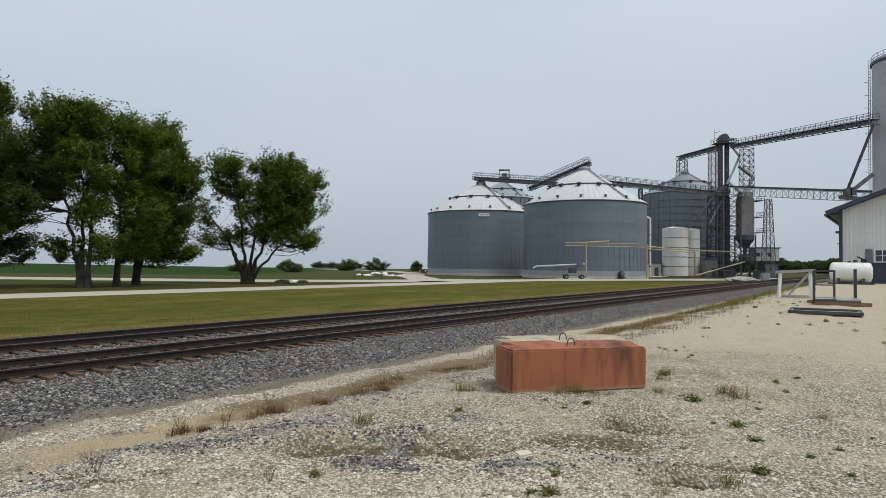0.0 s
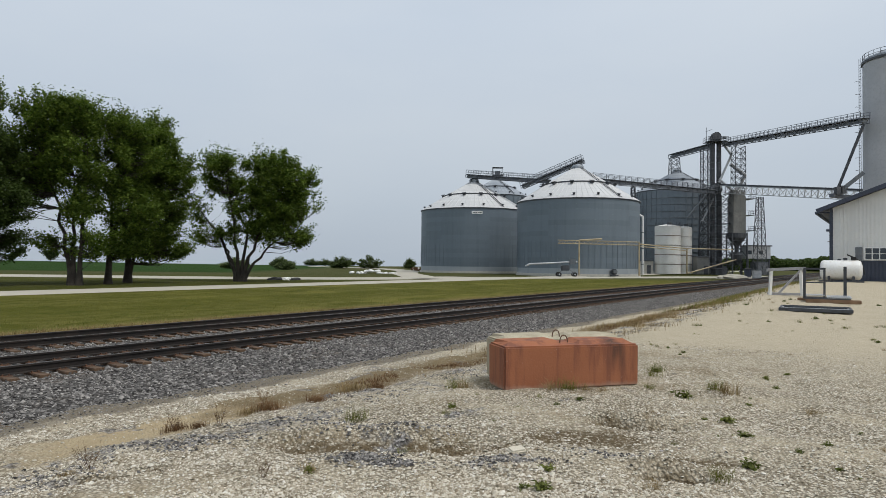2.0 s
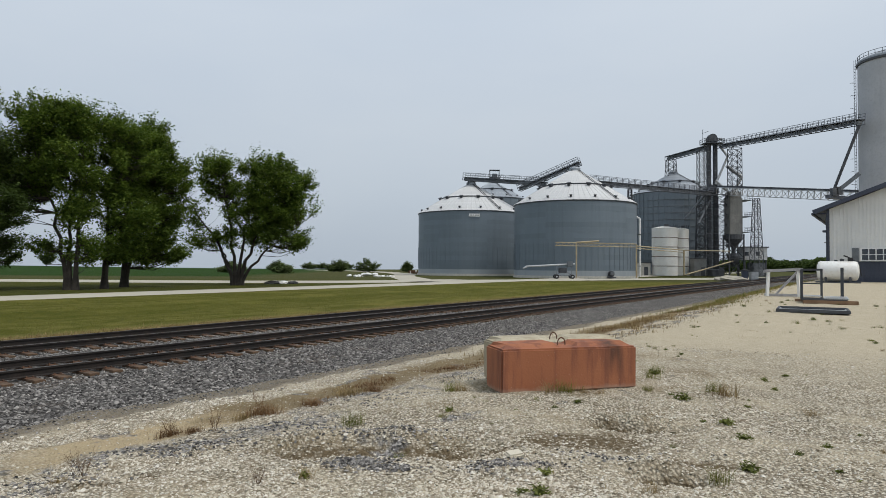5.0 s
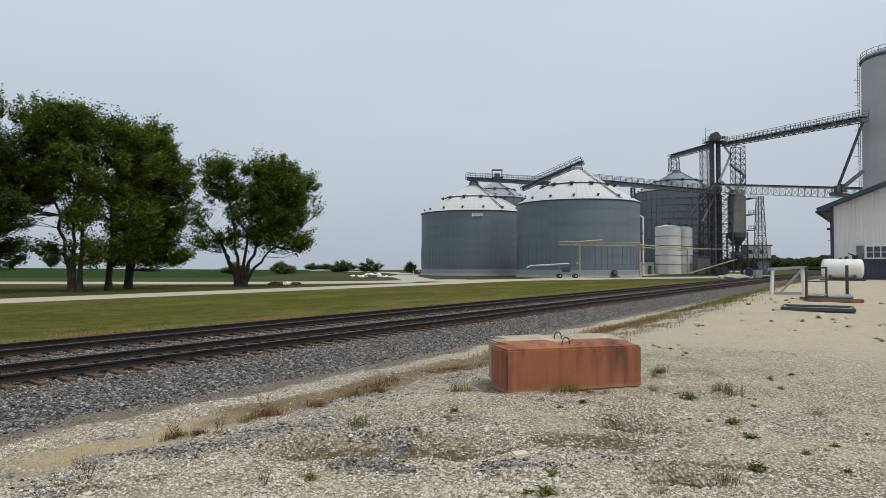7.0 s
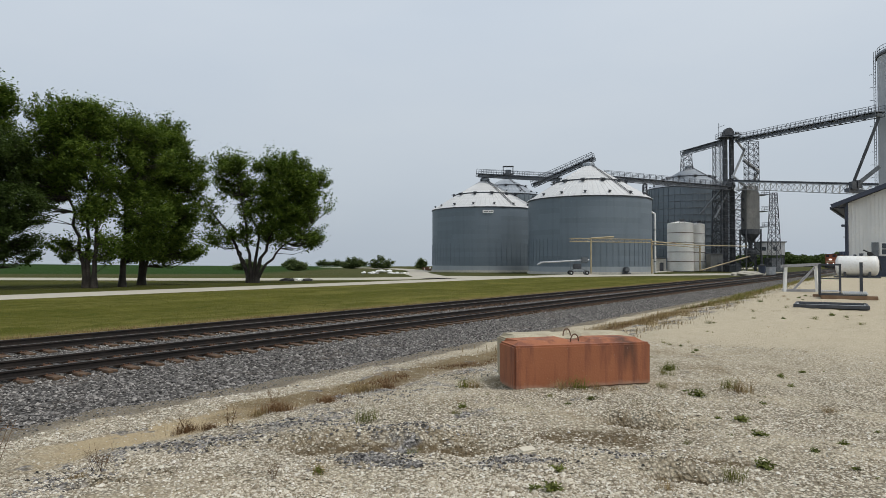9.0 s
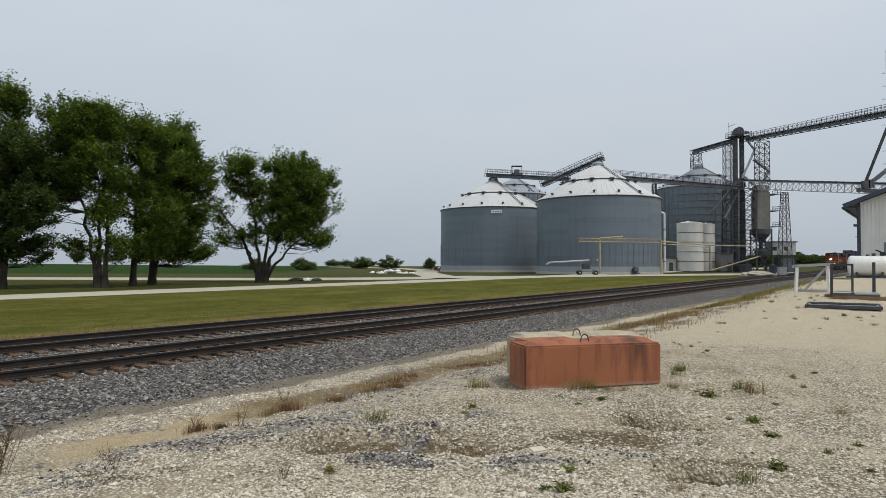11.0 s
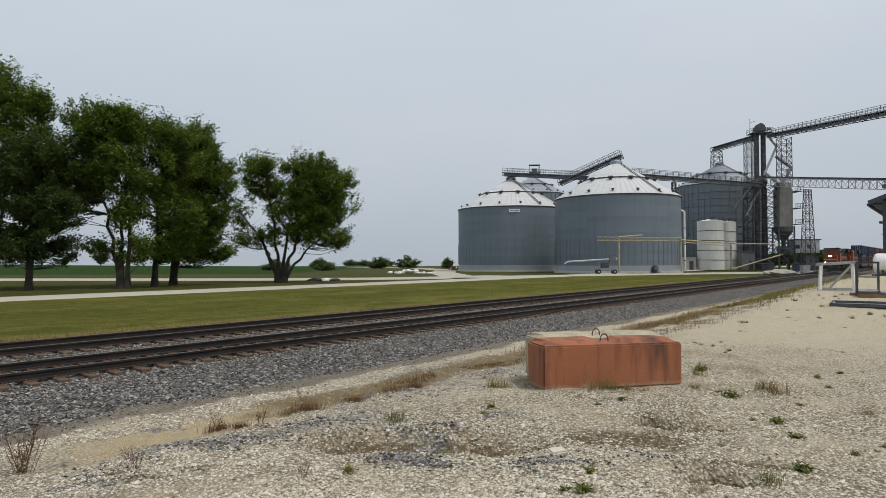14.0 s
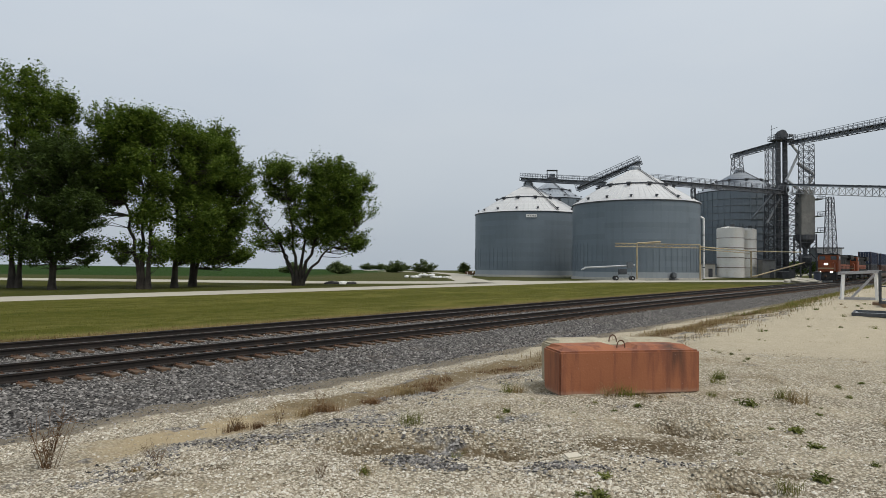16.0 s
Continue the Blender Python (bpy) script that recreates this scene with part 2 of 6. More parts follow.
def ground_material():
    m = Mat("ground_soil", 0.95).dull()
    m.b.inputs["Specular IOR Level"].default_value = 0.03
    p = m.pos()
    s = m.dot(p, tuple(NS))
    along = m.dot(p, tuple(DS))
    wob = m.math("MULTIPLY_ADD", m.noise(p, 0.55, 5, 0.65), 3.0, -1.5)
    sw = m.math("ADD", s, m.math("MULTIPLY_ADD", m.noise(p, 0.9, 6, 0.7), 1.5, -0.75))
    # limestone gravel of the yard: pale stones, darker grit and painted shade between them
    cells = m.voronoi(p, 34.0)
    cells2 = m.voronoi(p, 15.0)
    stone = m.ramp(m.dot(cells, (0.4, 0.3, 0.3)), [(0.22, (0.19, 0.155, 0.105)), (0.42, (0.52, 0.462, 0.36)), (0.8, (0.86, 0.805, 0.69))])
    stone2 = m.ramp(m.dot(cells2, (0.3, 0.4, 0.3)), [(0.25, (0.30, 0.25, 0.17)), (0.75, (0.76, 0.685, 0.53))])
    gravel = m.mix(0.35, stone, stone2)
    # shade in the gaps is put into the colour, away from each stone's middle
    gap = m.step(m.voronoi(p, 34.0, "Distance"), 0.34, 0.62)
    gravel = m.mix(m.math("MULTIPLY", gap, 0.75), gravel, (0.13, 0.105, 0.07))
    sand = m.mix(m.noise(p, 2.2, 6, 0.7), (0.47, 0.402, 0.283), (0.65, 0.575, 0.435))
    grit = m.step(m.noise(p, 45, 3, 0.6), 0.56, 0.7)
    sand = m.mix(m.math("MULTIPLY", grit, 0.5), sand, (0.20, 0.165, 0.115))
    far = m.step(m.dot(p, (0.45, 0.9, 0)), 8.0, 17)
    patch = m.step(m.noise(p, 0.8, 5, 0.6), 0.44, 0.66)
    yard = m.mix(m.math("MAXIMUM", m.math("MULTIPLY", far, 0.85), m.math("MULTIPLY", patch, 0.6)), gravel, sand)
    # bands along the bank: brown earth with dead grass, bare tan sand, a gravel ridge, grey dirt at the ballast foot
    soil = m.mix(m.noise(p, 3.1, 6, 0.7), (0.115, 0.082, 0.042), (0.30, 0.23, 0.13))
    soil = m.mix(m.math("MULTIPLY", m.step(m.noise(p, 9, 4), 0.52, 0.72), 0.45), soil, gravel)
    tan = m.mix(m.noise(p, 3.0, 6, 0.7), (0.38, 0.29, 0.165), (0.55, 0.45, 0.29))
    strip_col = m.mix(m.step(m.math("ADD", along, m.math("MULTIPLY", wob, 1.6)), 4.3, 5.6), tan, soil)
    band = m.math("MULTIPLY", m.math("MULTIPLY", m.step(sw, 6.2, 6.7), m.step(sw, 8.0, 7.5)), m.step(m.math("ADD", along, wob), 2.2, 3.4))
    col = m.mix(m.math("MULTIPLY", band, 0.92), yard, strip_col)
    blot = m.math("MULTIPLY", m.step(m.noise(p, 0.62, 6, 0.7), 0.5, 0.64), m.math("MULTIPLY", m.step(s, 0.8, 2.5), m.step(s, 6.4, 5.4)))
    blot = m.math("MULTIPLY", blot, m.math("SUBTRACT", 1.0, far))
    col = m.mix(m.math("MULTIPLY", blot, 0.7), col, soil)
    # worn earth in the hollows, their shading painted into its darker tones
    damp_shade = m.mix(m.noise(p, 14, 5, 0.7), (0.06, 0.045, 0.027), (0.20, 0.15, 0.088))
    damp_shade = m.mix(m.math("MULTIPLY", m.step(m.noise(p, 16, 4), 0.48, 0.62), 0.6), damp_shade, gravel)
    for cx, cy, rx, ry in HOLLOWS:
        v = m.node("Mapping")
        v.inputs["Location"].default_value = (-cx / rx, -cy / ry, 0)
        v.inputs["Scale"].default_value = (1 / rx, 1 / ry, 0)
        m.put(v.inputs["Vector"], p)
        ln = m.node("VectorMath", operation="LENGTH")
        m.put(ln.inputs[0], v.outputs["Vector"])
        d = m.math("MULTIPLY_ADD", m.noise(p, 5, 5, 0.7), 1.9, m.math("ADD", ln.outputs["Value"], -0.95))
        col = m.mix(m.math("MULTIPLY", m.step(d, 1.35, 0.75), 0.95), col, damp_shade)
    # grey crushed stone spilled towards the track and in patches
    dark = m.ramp(m.dot(m.voronoi(p, 30.0), (0.4, 0.3, 0.3)), [(0.25, (0.05, 0.05, 0.052)), (0.5, (0.16, 0.158, 0.16)), (0.85, (0.48, 0.465, 0.45))])
    dk = m.math("MULTIPLY", m.math("MULTIPLY", m.step(m.noise(p, 1.3, 5, 0.6), 0.5, 0.6), m.step(sw, 5.0, 5.5)), m.step(sw, 6.6, 6.1))
    dk = m.math("MAXIMUM", dk, m.math("MULTIPLY", m.math("MULTIPLY", m.step(m.noise(p, 1.1, 4, 0.6), 0.6, 0.66), m.step(s, 1.5, 3.0)), m.math("SUBTRACT", 1.0, far)))
    col = m.mix(m.math("MULTIPLY", dk, 0.8), col, dark)
    foot = m.mix(m.noise(p, 3.3, 6, 0.75), (0.13, 0.108, 0.078), (0.26, 0.225, 0.17))
    foot = m.mix(m.math("MULTIPLY", m.step(m.noise(p, 22, 3), 0.5, 0.65), 0.5), foot, dark)
    col = m.mix(m.math("MULTIPLY", m.step(sw, 8.5, 8.95), 0.9), col, foot)
    # mown grass beyond the railway, rougher meadow and a green crop further off
    g1 = m.mix(m.noise(p, 0.35, 5, 0.6), (0.092, 0.092, 0.016), (0.164, 0.142, 0.036))
    g1 = m.mix(m.noise(m.scaled(p, (1, 1, 1)), 6.0, 5, 0.7), g1, (0.058, 0.074, 0.011))
    mow = m.noise(m.math("ADD", s, m.math("MULTIPLY", m.noise(p, 0.12, 3), 9.0)), 0.45, 2)
    g1 = m.mix(m.math("MULTIPLY", m.step(mow, 0.42, 0.66), 0.45), g1, (0.20, 0.172, 0.055))
    g1 = m.mix(m.math("MULTIPLY", m.step(m.noise(m.scaled(p, (1.0, 1.0, 1.0)), 1.3, 6, 0.75), 0.46, 0.6), 0.5), g1, (0.055, 0.07, 0.011))
    g1 = m.mix(m.math("MULTIPLY", m.step(m.noise(p, 0.17, 3), 0.5, 0.65), 0.35), g1, (0.215, 0.19, 0.05))
    sun_burnt = m.math("MULTIPLY", m.step(sw, 25.2, 22.5), 0.6)
    g1 = m.mix(sun_burnt, g1, (0.26, 0.21, 0.09))
    meadow = m.mix(m.noise(p, 0.12, 6, 0.7), (0.042, 0.054, 0.018), (0.10, 0.094, 0.038))
    yy = m.dot(p, (0, 1, 0))
    xx = m.dot(p, (1, 0, 0))
    # deeper green beyond the first road, with the trees' shade painted into it
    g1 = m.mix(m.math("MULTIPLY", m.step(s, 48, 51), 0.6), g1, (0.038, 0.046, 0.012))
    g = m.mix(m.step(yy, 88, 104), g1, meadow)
    crop = m.mix(m.noise(m.scaled(p, (0.5, 3, 1)), 0.08, 4), (0.018, 0.042, 0.009), (0.034, 0.066, 0.015))
    inn = m.math("MULTIPLY", m.step(yy, 112, 120), m.step(xx, -30, -44))
    g = m.mix(inn, g, crop)
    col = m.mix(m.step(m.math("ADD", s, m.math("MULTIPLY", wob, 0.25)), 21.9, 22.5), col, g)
    h = m.math("ADD", m.voronoi(p, 34.0, "Distance"), m.math("MULTIPLY", m.noise(p, 60, 3), 0.6))
    n = m.bump(h, 1.0, 0.03, m.bump(m.noise(p, 4.5, 5), 0.5, 0.06))
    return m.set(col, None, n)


def stone_material(name, stops, rough=0.9):
    m = Mat(name, rough).dull()
    v = m.pos()
    isl = m.node("NewGeometry").outputs["Random Per Island"]
    col = m.ramp(isl, stops)
    col = m.mix(m.math("MULTIPLY", m.noise(v, 70, 3), 0.5), col, tuple(c * 0.5 for c in stops[0][1]))
    return m.set(col, None, m.bump(m.noise(v, 90, 3), 0.4, 0.004))


M_GROUND = ground_material()
M_BALLAST_STONE = stone_material("ballast_stone", [(0.0, (0.035, 0.033, 0.032)), (0.35, (0.125, 0.118, 0.112)), (0.7, (0.26, 0.247, 0.234)), (1.0, (0.48, 0.455, 0.42))])
M_LIME_STONE = stone_material("limestone_chip", [(0.0, (0.24, 0.195, 0.135)), (0.35, (0.50, 0.445, 0.345)), (0.75, (0.72, 0.665, 0.545)), (1.0, (0.86, 0.825, 0.74))])


def ballast_material():
    m = Mat("ballast_bed", 0.95).dull()
    p = m.pos()
    c = m.ramp(m.dot(m.voronoi(p, 19.0), (0.4, 0.3, 0.3)), [(0.2, (0.022, 0.021, 0.02)), (0.5, (0.09, 0.084, 0.078)), (0.85, (0.30, 0.28, 0.26))])
    rust = m.math("MULTIPLY", m.step(m.noise(p, 0.5, 5), 0.5, 0.7), 0.35)
    c = m.mix(rust, c, (0.17, 0.13, 0.095))
    return m.set(c, None, m.bump(m.voronoi(p, 19.0, "Distance"), 1.0, 0.05))


def road_material():
    m = Mat("gravel_road", 0.95).dull()
    p = m.pos()
    c = m.mix(m.noise(p, 0.5, 6, 0.7), (0.36, 0.335, 0.275), (0.50, 0.47, 0.40))
    c = m.mix(m.math("MULTIPLY", m.noise(p, 7, 5, 0.7), 0.4), c, (0.30, 0.28, 0.23))
    return m.set(c, None, m.bump(m.noise(p, 25, 4), 0.4, 0.02))


M_BALLAST = ballast_material()
M_ROAD = road_material()
M_RAIL = worn("rail_steel", (0.010, 0.008, 0.007), (0.022, 0.015, 0.011), 0.85, 0.0, 2, 25)
M_RAIL_TOP = worn("rail_head_steel", (0.20, 0.19, 0.18), (0.12, 0.11, 0.10), 0.45, 0.6, 3, 30, 0.1)
M_TIE = worn("tie_timber", (0.065, 0.043, 0.028), (0.12, 0.072, 0.04), 0.95, 0, 2.5, 30, 0.6, c3=(0.04, 0.03, 0.022))
M_RUSTY = worn("rusty_steel", (0.085, 0.045, 0.027), (0.14, 0.07, 0.038), 0.85, 0.1, 5, 40)
M_GALV_DARK = worn("dark_galvanized_steel", (0.14, 0.155, 0.17), (0.21, 0.225, 0.24), 0.55, 0.35, 0.6, 5, 0.1, 2.0)
M_STEEL_DARK = worn("weathered_dark_steel", (0.055, 0.06, 0.068), (0.10, 0.105, 0.115), 0.6, 0.3, 0.8, 8, 0.1)
M_CONVEYOR = worn("conveyor_steel", (0.10, 0.11, 0.13), (0.17, 0.18, 0.20), 0.55, 0.4, 0.6, 6, 0.1)
M_WHITE = worn("white_painted_steel", (0.80, 0.80, 0.78), (0.74, 0.735, 0.71), 0.4, 0, 0.7, 9, 0.08, 2.0, c3=(0.6, 0.56, 0.5))
M_WHITE_TANK = worn("chalky_white_paint", (0.80, 0.795, 0.76), (0.74, 0.73, 0.69), 0.5, 0, 0.35, 4, 0.1, 0.8, c3=(0.64, 0.58, 0.49))
M_YELLOW = worn("yellow_painted_pipe", (0.44, 0.36, 0.22), (0.34, 0.275, 0.165), 0.6, 0, 1, 6)
M_NAVY = worn("dark_blue_trim", (0.035, 0.045, 0.07), (0.05, 0.06, 0.09), 0.5, 0, 1, 9, 0.1)
M_CONCRETE = worn("pale_concrete", (0.46, 0.44, 0.39), (0.58, 0.555, 0.49), 0.9, 0, 3, 30, 0.6, c3=(0.3, 0.27, 0.22))
M_SILO = worn("silo_wall", (0.40, 0.41, 0.43), (0.47, 0.48, 0.50), 0.65, 0.1, 0.15, 3, 0.1, 0.8, (0.34, 0.35, 0.37))
M_BLACK = worn("black_rubber", (0.018, 0.018, 0.018), (0.03, 0.03, 0.03), 0.8)
M_WOOD = worn("weathered_timber", (0.20, 0.12, 0.07), (0.30, 0.19, 0.115), 0.9, 0, 2, 25, 0.5)
M_ALU = worn("dull_aluminium", (0.45, 0.46, 0.47), (0.56, 0.57, 0.58), 0.45, 0.6, 2, 18, 0.1)


def glass(name, tint):
    m = Mat(name, 0.08)
    m.b.inputs["Specular IOR Level"].default_value = 0.8
    return m.set(m.mix(m.noise(m.obj(), 2.0), tint, tuple(c * 1.6 for c in tint)))


M_GLASS = glass("dark_window_glass", (0.02, 0.025, 0.03))


def glow(name, color, power):
    m = Mat(name, 0.3)
    m.b.inputs["Emission Color"].default_value = (*color, 1)
    m.b.inputs["Emission Strength"].default_value = power
    return m.set(color)


M_LAMP = glow("headlight_glow", (1.0, 0.93, 0.78), 25.0)


# ---- ground ----
def axis(stops):
    out = [stops[0][0]]
    for (a, _), (b, st) in zip(stops, stops[1:]):
        n = max(1, round((b - a) / st))
        out += [a + (b - a) * (i + 1) / n for i in range(n)]
    return out


def grid_mesh(name, ss, aa, zf):
    verts, faces = [], []
    for a in aa:
        for s in ss:
            p = at(s, a)
            verts.append((p.x, p.y, zf(p.x, p.y)))
    w = len(ss)
    for j in range(len(aa) - 1):
        for i in range(w - 1):
            k = j * w + i
            faces.append((k, k + w, k + w + 1, k + 1))
    return mesh_from(name, verts, faces, True)


S_AX = axis([(-2600, 1), (-600, 200), (-120, 40), (-20, 10), (-3, 1), (0, 0.14), (6, 0.07), (12, 0.12), (24, 0.4), (60, 4), (130, 7), (500, 25), (1200, 80), (4200, 300)])
A_AX = axis([(-3000, 1), (-800, 200), (-100, 40), (-10, 10), (1, 1), (2, 0.14), (8, 0.07), (14, 0.14), (40, 0.5), (90, 2.5), (240, 8), (600, 30), (1400, 90), (4200, 300)])
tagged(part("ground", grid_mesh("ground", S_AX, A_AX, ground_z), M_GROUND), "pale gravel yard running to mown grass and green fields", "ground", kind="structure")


def ballast_z(x, y):
    s = -x * math.cos(AZ) + y * math.sin(AZ)
    z = lerp_table(s, [(9.4, -0.70), (9.9, -0.60), (11.0, -0.66), (12.2, -0.74), (13.6, -0.765), (14.05, -0.75), (16.9, -0.745), (17.52, -0.75), (18.1, -0.745), (21.3, -0.75), (22.5, -0.85)])
    return z + 0.018 * noise.noise((x * 3, y * 3, 2))


B_S = axis([(9.4, 1), (22.5, 0.25)])
B_A = axis([(-150, 1), (-10, 5), (0, 1), (30, 0.3), (60, 1), (200, 5), (700, 25)])
tagged(part("ballast_bed", grid_mesh("ballast_bed", B_S, B_A, ballast_z), M_BALLAST), "grey crushed stone ballast under the two tracks", "ballast", kind="structure")


def strip(name, pts, width, label, lift=0.03):
    """A gravel road along a line of places, with a slight crown."""
    verts, faces = [], []
    for i, (x, y) in enumerate(pts):
        x0, y0 = pts[max(0, i - 1)]
        x1, y1 = pts[min(len(pts) - 1, i + 1)]
        d = Vector((x1 - x0, y1 - y0)).normalized()
        n = Vector((-d.y, d.x))
        w = width[i] if isinstance(width, list) else width
        for k in range(7):
            u = -1 + k / 3
            wob = 0.12 * noise.noise((x * 0.4 + k * 9, y * 0.4, 3)) * (abs(u) > 0.9)
            px, py = x + n.x * w / 2 * (u + wob), y + n.y * w / 2 * (u + wob)
            verts.append((px, py, ground_z(px, py) + lift + 0.10 * (1 - u * u) - (0.12 if abs(u) > 0.99 else 0)))
    for j in range(len(pts) - 1):
        for i in range(6):
            k = j * 7 + i
            faces.append((k, k + 1, k + 8, k + 7))
    return tagged(part(name, mesh_from(name, verts, faces, True), M_ROAD), label, "road", kind="structure")


def bend(pts, n=12):
    """A smooth line through the given places."""
    out = []
    p = [Vector(q) for q in pts]
    p = [2 * p[0] - p[1]] + p + [2 * p[-1] - p[-2]]
    for i in range(1, len(p) - 2):
        for k in range(n):
            u = k / n
            out.append(tuple(0.5 * (2 * p[i] + (p[i + 1] - p[i - 1]) * u + (2 * p[i - 1] - 5 * p[i] + 4 * p[i + 1] - p[i + 2]) * u * u + (3 * p[i] - p[i - 1] - 3 * p[i + 1] + p[i + 2]) * u ** 3)))
    return out + [tuple(p[-2])]


strip("road_1", [tuple(at(46.0, a)[:2]) for a in range(-60, 330, 4)], 5.6, "pale gravel road beside the mown grass verge")
strip("road_2", bend([(-150, 86), (-90, 84), (-50, 82), (-28, 81), (-12, 84), (-2, 90), (4, 96)]), 11.0, "wide pale gravel lane behind the shade trees")
strip("road_3", bend([(-1, 84), (-3.5, 105), (-6.5, 130), (-8, 165), (-22, 215), (-50, 260)]), [6.5] * 61, "pale gravel track leading out to the fields")
strip("road_4", bend([(2, 92), (20, 101), (45, 116), (70, 136), (110, 175)]), 8.0, "pale gravel drive in front of the grain bins")


# ---- railway ----
def rail_profile():
    return [(-0.07, 0), (0.07, 0), (0.07, 0.014), (0.012, 0.035), (0.012, 0.125), (0.036, 0.137), (0.036, 0.168), (0.028, 0.178), (-0.028, 0.178), (-0.036, 0.168), (-0.036, 0.137), (-0.012, 0.125), (-0.012, 0.035), (-0.07, 0.014)]


def rail_mesh(length):
    prof = rail_profile()
    n = len(prof)
    verts = [(x, y, z) for y in (0, length) for x, z in prof]
    faces = [(i, (i + 1) % n, n + (i + 1) % n, n + i) for i in range(n)] + [tuple(reversed(range(n))), tuple(range(n, 2 * n))]
    me = mesh_from("rail", verts, faces)
    me.materials.append(M_RAIL)
    me.materials.append(M_RAIL_TOP)
    me.polygons[7].material_index = 1
    return me


TRACK_TURN = -math.degrees(AZ)
ME_RAIL = rail_mesh(850)
tie_bm = bm_box(2.6, 0.23, 0.18, None, 0.012)
ME_TIE = bpy.data.meshes.new("tie")
tie_bm.to_mesh(ME_TIE)
tie_bm.free()
ME_TIE.materials.append(M_TIE)
plate_bm = bm_box(0.36, 0.2, 0.02)
for sx in (-0.11, 0.11):
    for sy in (-0.06, 0.06):
        bm_box(0.03, 0.03, 0.05, pose(sx, sy, 0), 0, plate_bm)
ME_PLATE = bpy.data.meshes.new("tie_plate")
plate_bm.to_mesh(ME_PLATE)
plate_bm.free()
ME_PLATE.materials.append(M_RUSTY)

for k, s_c in enumerate(TRACKS):
    base = at(s_c, 0, RAIL_Z - 0.178)
    tr = thing("railway_track", "railway track of rusty dark steel rails on timber ties", "railway track", pose(*base, 0, 0, TRACK_TURN), "railway tracks", "structure")
    for side in (-0.7535, 0.7535):
        r = part("rail", ME_RAIL, None, tr)
        r.matrix_basis = pose(side, -150, 0)
    far_v, far_f = [], []
    for i in range(-60, 560):
        y = i * 0.54
        j = random.uniform(-0.03, 0.03)
        turn = random.uniform(-1.2, 1.2)
        if 0 <= i < 150:
            t = part("tie", ME_TIE, None, tr)
            t.matrix_basis = pose(j, y, -0.19, 0, 0, turn)
            for side in (-0.7535, 0.7535):
                q = part("tie_plate", ME_PLATE, None, tr)
                q.matrix_basis = pose(side, y, -0.0185)
        else:
            mm = pose(j, y, -0.19, 0, 0, turn)
            o = len(far_v)
            far_v += [tuple(mm @ v.co) for v in ME_TIE.vertices]
            far_f += [tuple(o + q for q in f.vertices) for f in ME_TIE.polygons]
    tagged(part("far_ties", mesh_from("far_ties", far_v, far_f), M_TIE, tr), kind="stuff")


def scatter_stones(name, spots, mat, label, lo, hi):
    """Angular stones, each a squashed, jittered lump, joined into one."""
    base = np.array([(1, 0, 0), (-1, 0, 0), (0, 1, 0), (0, -1, 0), (0, 0, 1), (0, 0, -1), (0.6, 0.6, 0.5), (-0.6, 0.5, 0.6)], float)
    tri = [(0, 2, 6), (2, 4, 6), (4, 0, 6), (2, 7, 4), (1, 7, 2), (4, 7, 1), (1, 3, 4), (3, 0, 4)]
    n = len(spots)
    rng = np.random.default_rng(len(name) + n)
    size = rng.uniform(lo, hi, n) * rng.choice([0.7, 1.0, 1.25], n)
    v = base[None] * rng.uniform(0.7, 1.2, (n, 8, 1)) * np.stack([np.ones(n), rng.uniform(0.6, 1, n), rng.uniform(0.45, 0.8, n)], 1)[:, None]
    ang = rng.uniform(0, 6.28, n)
    c, s = np.cos(ang)[:, None], np.sin(ang)[:, None]
    x, y = v[..., 0] * c - v[..., 1] * s, v[..., 0] * s + v[..., 1] * c
    tilt = rng.uniform(-0.5, 0.5, n)[:, None]
    v = np.stack([x, y * np.cos(tilt) - v[..., 2] * np.sin(tilt), y * np.sin(tilt) + v[..., 2] * np.cos(tilt)], -1) * size[:, None, None]
    v += np.asarray(spots)[:, None]
    f = (np.array(tri)[None] + (np.arange(n) * 8)[:, None, None]).reshape(-1, 3)
    me = mesh_np(name, v, f)
    return tagged(part(name, me, mat), label, "stones", kind="stuff")


def ballast_spots(n, s0, s1, a0, a1, bias):
    out = []
    for _ in range(n):
        s = random.uniform(s0, s1)
        a = a0 + (a1 - a0) * random.random() ** bias
        p = at(s, a)
        out.append((p.x, p.y, max(ground_z(p.x, p.y), ballast_z(p.x, p.y)) + random.uniform(-0.01, 0.02)))
    return out


def clear_of_rails(q):
    s = -q[0] * math.cos(AZ) + q[1] * math.sin(AZ)
    return all(abs(abs(s - c) - 0.7535) > 0.11 for c in TRACKS)


scatter_stones("ballast_stones", [q for q in ballast_spots(92000, 9.6, 22.3, 1, 60, 1.7) if clear_of_rails(q)], M_BALLAST_STONE, "loose grey crushed ballast stones beside the rails", 0.021, 0.042)


